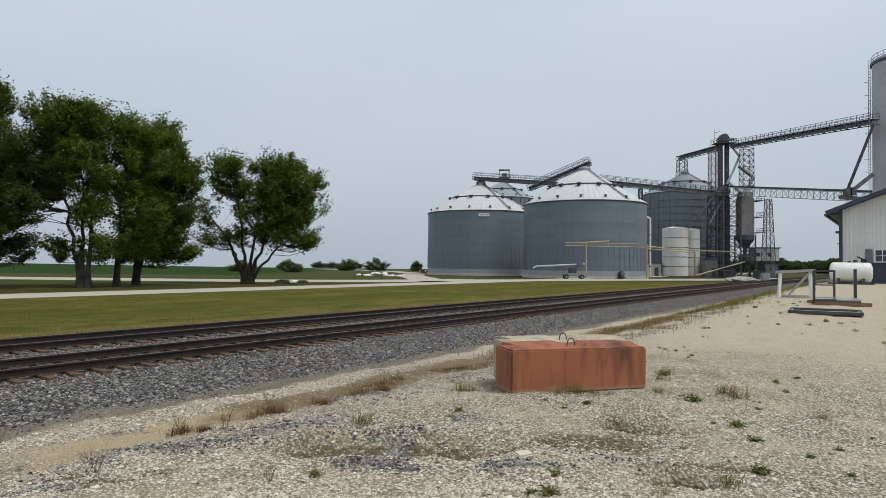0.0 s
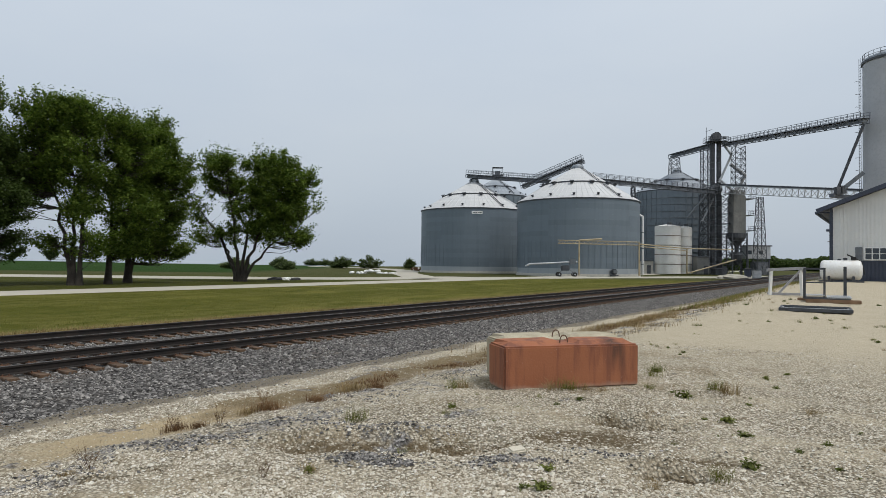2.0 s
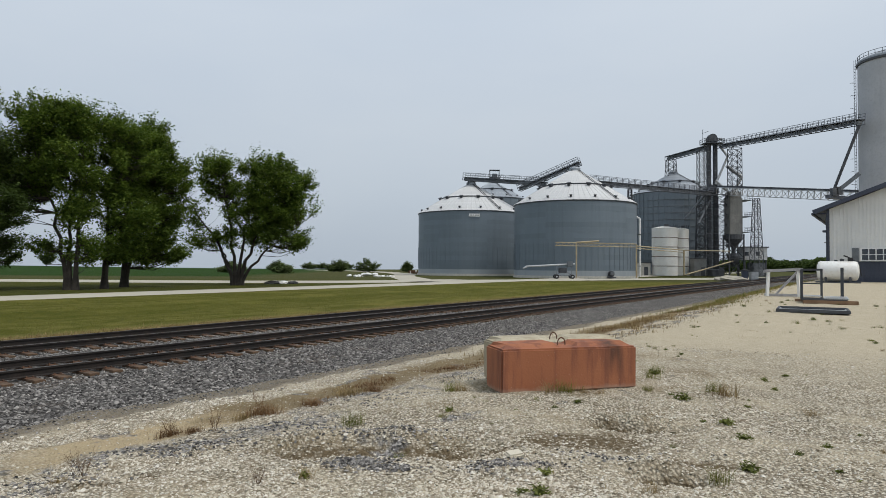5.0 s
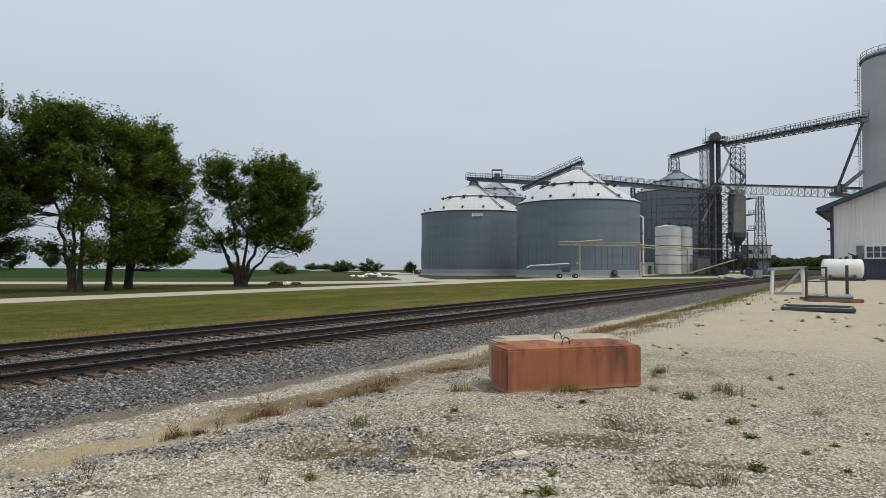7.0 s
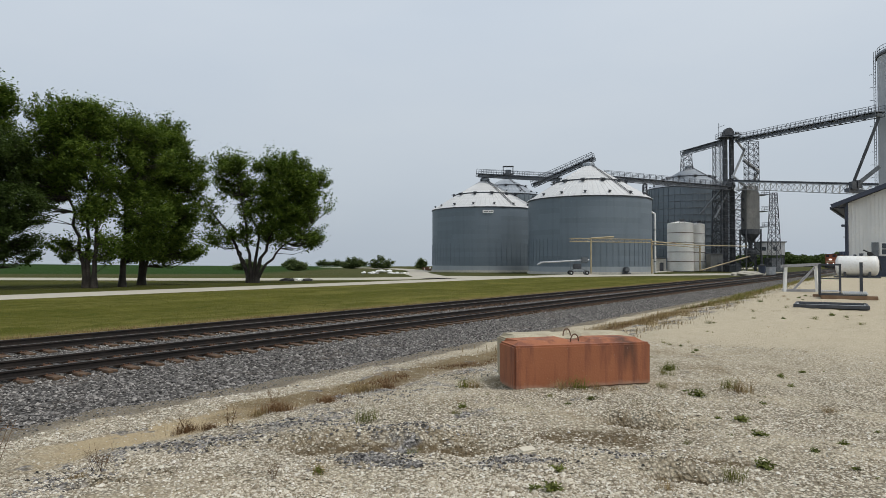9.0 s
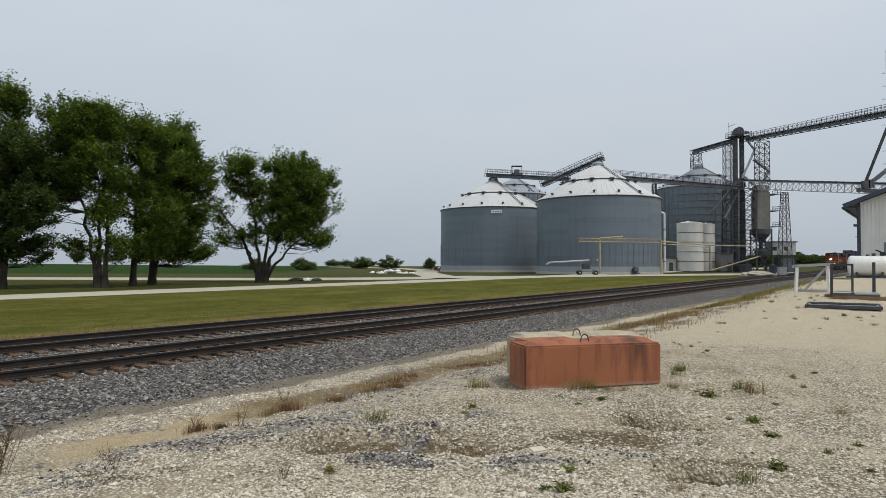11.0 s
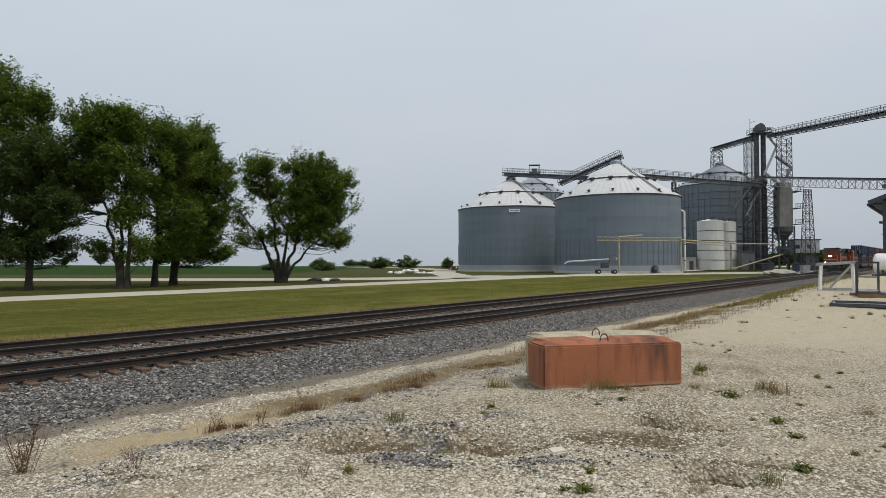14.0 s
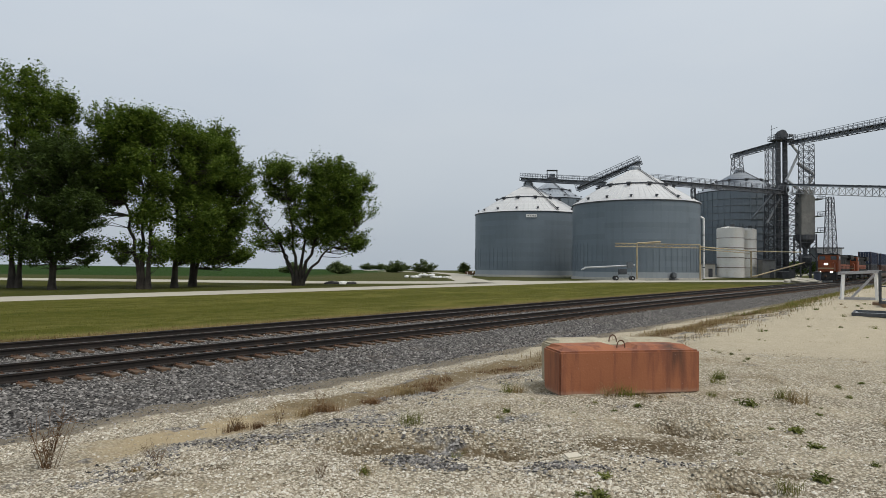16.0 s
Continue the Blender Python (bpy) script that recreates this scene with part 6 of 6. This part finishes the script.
part("vent_cap", bm_lathe([(0.12, 1.45), (0.12, 1.60), (0.16, 1.62), (0, 1.66)], 12, None, pose(0.25, 0, 0)), M_STEEL_DARK, ft)
part("pump", bm_box(0.3, 0.26, 0.26, pose(0.72, 0, 1.46), 0.03), M_BLACK, ft, "black transfer pump")
part("pump_pipe", bm_tube((0.72, 0, 1.68), (0.35, 0.05, 1.86), 0.045, None, 8), M_BLACK, ft)
part("hose", bm_tube((0.8, 0, 1.62), (1.18, -0.1, 1.35), 0.035, None, 8), M_BLACK, ft)
part("hose", bm_tube((1.18, -0.1, 1.35), (1.34, -0.15, 0.5), 0.035, None, 8), M_BLACK, ft)

# white broken concrete heap
for i in range(44):
    x, y = -12.0 + random.gauss(0, 1.9), 119 + random.gauss(0, 0.9)
    sz = random.uniform(0.3, 0.75)
    b = bmesh.new()
    bmesh.ops.create_icosphere(b, subdivisions=2, radius=0.5)
    for v in b.verts:
        k = 1 + 0.5 * noise.noise(v.co * 2.2 + Vector((i, 0, 0)))
        v.co = Vector((v.co.x * k * sz * 1.5, v.co.y * k * sz, (v.co.z * k + 0.3) * sz * 0.8))
    o = tagged(part("rubble_lump", b, M_WHITE), "white lump of broken rubble in a roadside heap", "rubble", "rubble heap")
    o.matrix_basis = pose(x, y, ground_z(x, y) + (0.35 if abs(x + 12) < 1.3 else 0.0), 0, 0, random.uniform(0, 360))
for i in range(8):
    x, y = -4.6 + random.gauss(0, 1.4), 170 + random.gauss(0, 0.6)
    b = bm_box(random.uniform(0.7, 1.6), random.uniform(0.6, 1.1), random.uniform(0.4, 1.0), None, 0.08)
    o = tagged(part("scrap_piece", b, M_WHITE if i % 3 == 0 else M_RUSTY), "piece of scrap lying beside the field track", "scrap", "scrap by the field track")
    o.matrix_basis = pose(x, y, ground_z(x, y) - 0.02, 0, 0, random.uniform(0, 180))

# tarpaulin heap beside the lane
th = thing("tarpaulin_heap", "low heap of black tarpaulin with white sheet", "tarpaulin", on_ground(-17.9, 75.0))
for nm, mat, cx, w, h, lab in (("black_sheet", M_BLACK, -0.9, 1.7, 0.34, "crumpled black sheet"), ("white_sheet", M_WHITE, 0.35, 0.9, 0.34, "crumpled white sheet"), ("black_sheet", M_BLACK, 1.35, 1.1, 0.3, "crumpled black sheet")):
    b = bmesh.new()
    bmesh.ops.create_icosphere(b, subdivisions=3, radius=1)
    for v in b.verts:
        k = 1 + 0.35 * noise.noise(v.co * 3 + Vector((cx, 0, 0)))
        v.co = Vector((v.co.x * w * 0.6 * k + cx, v.co.y * 0.6 * k, max(0.0, v.co.z) * h * k))
    part(nm, b, mat, th, lab)

# portable auger before the bins
ag = thing("portable_auger", "portable grey grain auger on wheels", "grain auger", pose(0, 0, 0))
GA = -0.4
part("tube", bm_tube((15.4, 105.5, 1.55), (23.4, 105.0, 2.0), 0.14, None, 12), M_ALU, ag, "long dull metal auger tube")
part("spout", bm_tube((15.5, 105.5, 1.5), (14.9, 105.5, 1.2), 0.17, 0.12, 10), M_ALU, ag)
part("hood", bm_box(1.0, 0.8, 0.9, pose(22.6, 105, 1.55), 0.08), M_GALV_DARK, ag)
part("engine", bm_box(1.3, 0.9, 0.9, pose(21.4, 105, 0.5), 0.08), M_STEEL_DARK, ag, "dark engine")
for p, q in (((20.2, 104.6, GA + 0.5), (22.9, 104.6, GA + 0.5)), ((20.2, 105.4, GA + 0.5), (22.9, 105.4, GA + 0.5)), ((20.3, 104.6, GA + 0.5), (20.3, 104.8, 1.8)), ((22.8, 104.6, GA + 0.5), (22.8, 104.8, 1.9)), ((20.3, 105.4, GA + 0.5), (22.8, 105.2, 1.9)), ((20.3, 104.6, 1.6), (22.8, 104.6, GA + 0.6))):
    part("frame_bar", bm_beam(p, q, 0.09, 0.09), M_GALV_DARK, ag)
for x, y in ((20.3, 104.3), (20.3, 105.7), (22.9, 104.3), (22.9, 105.7)):
    w = part("wheel", bm_tube((x, y - 0.1, GA + 0.3), (x, y + 0.1, GA + 0.3), 0.36, None, 18), M_BLACK, ag, "black rubber wheel")
    part("hub", bm_tube((x, y - 0.12, GA + 0.3), (x, y + 0.12, GA + 0.3), 0.14, None, 12), M_ALU, w)

# aeration fans and small gear at the bins' feet
for x, y in ((26.0 + 5.6, 112.6), (19.2, 140.6)):
    f = thing("aeration_fan", "dark aeration fan at the foot of the bin", "fan", pose(x, y, -0.4))
    part("casing", bm_tube((0, -0.5, 0.7), (0, 0.5, 0.7), 0.52, None, 20), M_STEEL_DARK, f)
    part("motor", bm_box(0.7, 0.6, 0.6, pose(0, -0.7, 0.5), 0.05), M_GALV_DARK, f)
    part("base", bm_box(1.4, 1.2, 0.2), M_STEEL_DARK, f)

# dustbin and cabinet beside the track
db = thing("dustbin", "dark green dustbin beside the railway", "dustbin", pose(55.0, 111.5, -0.62))
part("body", bm_lathe([(0.5, 0), (0.6, 1.6), (0.55, 1.6)], 20), M_NAVY, db)
part("lid", bm_lathe([(0.66, 1.6), (0.6, 1.75), (0, 1.95)], 20), M_BLACK, db)
cb = thing("equipment_cabinet", "grey metal equipment cabinet beside the railway", "cabinet", pose(57.6, 113.5, -0.62))
part("body", bm_box(1.3, 1.0, 1.3, pose(0, 0, 0), 0.04), M_ALU, cb)
part("lid", bm_box(1.4, 1.1, 0.1, pose(0, 0, 1.3)), M_ALU, cb)
gm = bmesh.new()
bmesh.ops.create_icosphere(gm, subdivisions=4, radius=1)
for v in gm.verts:
    k = 1 + 0.3 * noise.noise(v.co * 2.5)
    v.co = Vector((v.co.x * 2.8 * k, v.co.y * 1.6 * k, max(-0.1, v.co.z) * 0.7 * k))
o = tagged(part("gravel_mound", gm, M_ROAD), "small pale gravel mound beside the railway", "gravel")
o.matrix_basis = pose(52.6, 111.5, -0.62)

# lower sheds and plant at the elevator's foot
for x, y, sx, sy, sz, mat, lab in ((61.6, 147, 2.8, 2.6, 4.0, M_DRYER, "grey sheet-metal motor hut under the elevator"), (49.2, 150, 3.6, 3.0, 3.0, M_CONCRETE, "pale block pump hut beside the white tank"), (64.0, 143, 2.6, 2.4, 1.3, M_STEEL_DARK, "dark steel receiving pit cover under the elevator")):
    b = thing("plant_hut", lab, "hut", pose(x, y, -0.5))
    part("wall", bm_box(sx, sy, sz, None, 0.03), mat, b)
    part("roof", bm_box(sx + 0.4, sy + 0.4, 0.18, pose(0, 0, sz, 2, 0, 0)), M_STEEL_DARK, b)
    part("door", bm_box(0.9, 0.06, 2.0, pose(sx * 0.2, -sy / 2 - 0.03, 0.02)), M_STEEL_DARK, b)

# utility pole far down the line and a bracket light on the shed corner
for s, a in ((8.5, 138), (7.5, 190)):
    p = at(s, a)
    u = thing("utility_pole", "weathered timber utility pole along the railway", "pole", pose(p.x, p.y, ground_z(p.x, p.y) - 0.1))
    part("pole", bm_tube((0, 0, 0), (0, 0, 7.5), 0.16, 0.11, 10), M_TIE, u)
    part("crossarm", bm_box(2.2, 0.1, 0.12, pose(0, 0, 6.7, 0, 0, TRACK_TURN)), M_TIE, u)


# ---- train ----
M_ORANGE = worn("faded_orange_locomotive_paint", (0.27, 0.062, 0.014), (0.20, 0.046, 0.012), 0.6, 0, 0.8, 6, 0.1, 1.5, c3=(0.16, 0.05, 0.02))
M_LOCO_DARK = worn("black_locomotive_paint", (0.012, 0.012, 0.012), (0.026, 0.024, 0.022), 0.85, 0, 0.8, 6, 0.1)
M_CAR_STEEL = worn("brown_wagon_steel", (0.075, 0.05, 0.04), (0.11, 0.075, 0.055), 0.75, 0.1, 1, 6)
CONTAINER_MATS = [worn("container_paint_grey", (0.05, 0.052, 0.06), (0.08, 0.08, 0.085), 0.6, 0, 0.5, 4, 0.1, 1.0), worn("container_paint_blue", (0.022, 0.035, 0.075), (0.035, 0.05, 0.10), 0.6, 0, 0.5, 4, 0.1, 1.0), worn("container_paint_rust", (0.09, 0.04, 0.028), (0.12, 0.055, 0.036), 0.6, 0, 0.5, 4, 0.1, 1.0)]


def wheelset(r=0.53):
    bm = bm_tube((-0.85, 0, 0), (0.85, 0, 0), 0.09, None, 10)
    for sx in (-0.75, 0.75):
        bm_tube((sx - 0.06, 0, 0), (sx + 0.06, 0, 0), r, None, 24, bm)
        bm_tube((sx - 0.07, r * 0.5, 0), (sx + 0.07, r * 0.5, 0), 0.06, None, 6, bm)
    return bm


AXLES = []


def locomotive(name_label):
    """A six-axle wide-nosed diesel, its front at y = 0 and its rails at z = 0."""
    L = thing("locomotive", name_label, "locomotive", None, "locomotives")
    part("frame", bm_box(2.9, 21.6, 0.45, pose(0, 11.2, 1.15), 0.04), M_LOCO_DARK, L)
    pl = bmesh.new()
    v = [pl.verts.new(p) for p in ((-1.5, 0.35, 0.25), (0, -0.25, 0.15), (1.5, 0.35, 0.25), (1.5, 0.45, 1.4), (0, 0.25, 1.4), (-1.5, 0.45, 1.4), (-1.5, 1.0, 0.3), (1.5, 1.0, 0.3), (1.5, 1.0, 1.4), (-1.5, 1.0, 1.4))]
    for f in ((0, 1, 4, 5), (1, 2, 3, 4), (5, 4, 3, 8, 9), (0, 6, 7, 2, 1), (0, 5, 9, 6), (2, 7, 8, 3), (6, 9, 8, 7)):
        pl.faces.new([v[i] for i in f])
    bmesh.ops.recalc_face_normals(pl, faces=pl.faces[:])
    part("pilot_plow", pl, M_LOCO_DARK, L, "black pilot and plow")
    part("coupler", bm_box(0.3, 0.7, 0.3, pose(0, 0.1, 0.75), 0.04), M_RUSTY, L)
    nose = bm_box(2.3, 1.9, 1.75, pose(0, 1.6, 1.6), 0.22)
    part("nose", nose, M_ORANGE, L, "faded orange wide nose")
    part("cab", bm_box(3.05, 2.5, 3.0, pose(0, 3.6, 1.6), 0.16), M_ORANGE, L, "faded orange crew cab")
    part("cab_roof", bm_box(2.9, 2.7, 0.14, pose(0, 3.6, 4.58), 0.05), M_LOCO_DARK, L)
    for sx in (-0.85, 0.85):
        part("windshield", bm_box(0.85, 0.06, 0.6, pose(sx, 2.33, 3.75)), M_GLASS, L)
    for sx in (-1.54, 1.54):
        part("side_window", bm_box(0.05, 1.3, 0.6, pose(sx, 3.6, 3.7)), M_GLASS, L)
    part("nose_stripe", bm_box(2.32, 0.05, 0.16, pose(0, 0.63, 2.2)), M_YELLOW, L, "pale yellow stripe")
    hl = part("headlight_housing", bm_box(0.75, 0.16, 0.42, pose(0, 0.6, 2.75), 0.05), M_LOCO_DARK, L)
    for sx in (-0.14, 0.14):
        part("headlight", bm_tube((sx, 0.48, 2.96), (sx, 0.54, 2.96), 0.13, None, 14), M_LAMP, hl, "bright headlight")
    for sx in (-0.85, 0.85):
        d = part("ditch_light_box", bm_box(0.36, 0.25, 0.36, pose(sx, 0.25, 1.45), 0.04), M_LOCO_DARK, L)
        part("ditch_light", bm_tube((sx, 0.10, 1.63), (sx, 0.16, 1.63), 0.13, None, 12), M_LAMP, d, "bright ditch light")
    part("hood", bm_box(1.9, 14.8, 2.75, pose(0, 12.4, 1.6), 0.1), M_LOCO_DARK, L, "grimy black engine hood")
    part("hood_band", bm_box(1.94, 14.6, 0.8, pose(0, 12.4, 2.2)), M_ORANGE, L, "orange band along the hood")
    part("hood_roof", bm_box(2.3, 14.8, 0.5, pose(0, 12.4, 4.1), 0.14), M_LOCO_DARK, L)
    part("radiator_wing", bm_box(3.0, 4.2, 0.9, pose(0, 18.6, 3.9), 0.12), M_LOCO_DARK, L)
    part("exhaust", bm_box(0.7, 1.0, 0.35, pose(0, 11, 4.6), 0.05), M_STEEL_DARK, L)
    for i in range(5):
        part("louver", bm_box(1.96, 0.9, 0.8, pose(0, 7.2 + i * 2.1, 3.0)), M_LOCO_DARK, L)
    part("fuel_tank", bm_box(2.6, 5.0, 0.9, pose(0, 11, 0.3), 0.18), M_LOCO_DARK, L)
    for yc in (4.6, 17.6):
        for sx in (-1.1, 1.1):
            part("truck_frame", bm_box(0.22, 4.9, 0.42, pose(sx, yc, 0.5), 0.05), M_LOCO_DARK, L)
        for k in (-1.9, 0, 1.9):
            o = part("wheelset", wheelset(), M_RUSTY, L)
            o.matrix_basis = pose(0, yc + k, 0.53)
            AXLES.append((o, yc + k))
    for sx in (-1.5, 1.5):
        bm = bmesh.new()
        for i in range(11):
            bm_tube((sx, 5.6 + i * 1.5, 1.6), (sx, 5.6 + i * 1.5, 2.65), 0.025, None, 5, bm)
        bm_tube((sx, 5.6, 2.65), (sx, 20.6, 2.65), 0.025, None, 5, bm)
        part("handrail", bm, M_LOCO_DARK, L)
    return L


def well_car():
    """A well wagon with two stacked containers."""
    c = thing("well_car", "brown well wagon carrying two stacked containers", "railway wagon", None, "stack wagons")
    for sx in (-1.25, 1.25):
        part("side_sill", bm_box(0.16, 14.6, 0.9, pose(sx, 9.6, 0.35), 0.03), M_CAR_STEEL, c)
    part("well_floor", bm_box(2.4, 13.0, 0.12, pose(0, 9.6, 0.3)), M_CAR_STEEL, c)
    for yc in (1.8, 17.4):
        part("end_platform", bm_box(2.5, 2.6, 0.35, pose(0, yc, 0.85), 0.03), M_CAR_STEEL, c)
        part("truck_frame", bm_box(2.2, 2.4, 0.3, pose(0, yc, 0.45), 0.04), M_LOCO_DARK, c)
        for k in (-0.85, 0.85):
            o = part("wheelset", wheelset(0.42), M_RUSTY, c)
            o.matrix_basis = pose(0, yc + k, 0.42)
    return c


def container(mat, label):
    c = thing("shipping_container", label, "container", None, "stacked containers")
    part("body", bm_box(2.4, 12.1, 2.8, pose(0, 0, 0), 0.03), mat, c)
    for sx in (-1.215, 1.215):
        rib = None
        for i in range(24):
            rib = bm_box(0.05, 0.16, 2.5, pose(sx, -5.75 + i * 0.5, 0.15), 0, rib)
        part("corrugation", rib, mat, c)
    for sx in (-1.2, 1.2):
        for sy in (-6.0, 6.0):
            part("corner_post", bm_box(0.12, 0.14, 2.86, pose(sx, sy, 0)), M_CAR_STEEL, c)
    for sx in (-0.75, -0.25, 0.25, 0.75):
        part("lock_rod", bm_tube((sx, -6.1, 0.2), (sx, -6.1, 2.6), 0.03, None, 6), M_ALU, c)
    return c


TRAIN = []
lead = locomotive("faded orange diesel locomotive with lit headlights")
TRAIN.append((lead, 0.0, 0.0))
second = copy_thing(lead, pose(0, 0, 0))
second["label"] = "second faded orange diesel locomotive in the train"
TRAIN.append((second, 22.6, 0.0))
for o in list(second.children_recursive):
    if o.name.startswith(("headlight.", "ditch_light.")):
        o.data = o.data.copy()
        o.data.materials.clear()
        o.data.materials.append(M_GLASS)
wagon = well_car()
boxes = [container(m, w) for m, w in zip(CONTAINER_MATS, ("weathered grey steel shipping container", "dark blue steel shipping container", "rust-red steel shipping container"))]
used = set()
for i in range(9):
    y = 45.4 + i * 19.4
    w = wagon if i == 0 else copy_thing(wagon, pose(0, 0, 0))
    TRAIN.append((w, y, 0.0))
    for lvl, z in ((0, 0.42), (1, 3.3)):
        k = (i * 2 + lvl * (1 + i % 2)) % 3
        b = boxes[k] if k not in used else copy_thing(boxes[k], pose(0, 0, 0))
        used.add(k)
        TRAIN.append((b, y + 9.6, z))

TRAIN_A16, TRAIN_SPEED = 124.0, 15.4


def motions():
    """The train rolls along the far track towards the camera; its wheels turn."""
    for ob, back, z in TRAIN:
        rows = []
        for t in range(17):
            p = at(TRACKS[1], TRAIN_A16 + TRAIN_SPEED * (16 - t) + back, RAIL_Z + z)
            rows.append((t, pose(p.x, p.y, p.z, 0, 0, TRACK_TURN)))
        walk(ob, rows)
    for ob, y in AXLES:
        walk(ob, [(k / 30, pose(0, y, 0.53) @ Matrix.Rotation(TRAIN_SPEED / 0.53 * k / 30, 4, "X")) for k in range(481)])


motions()
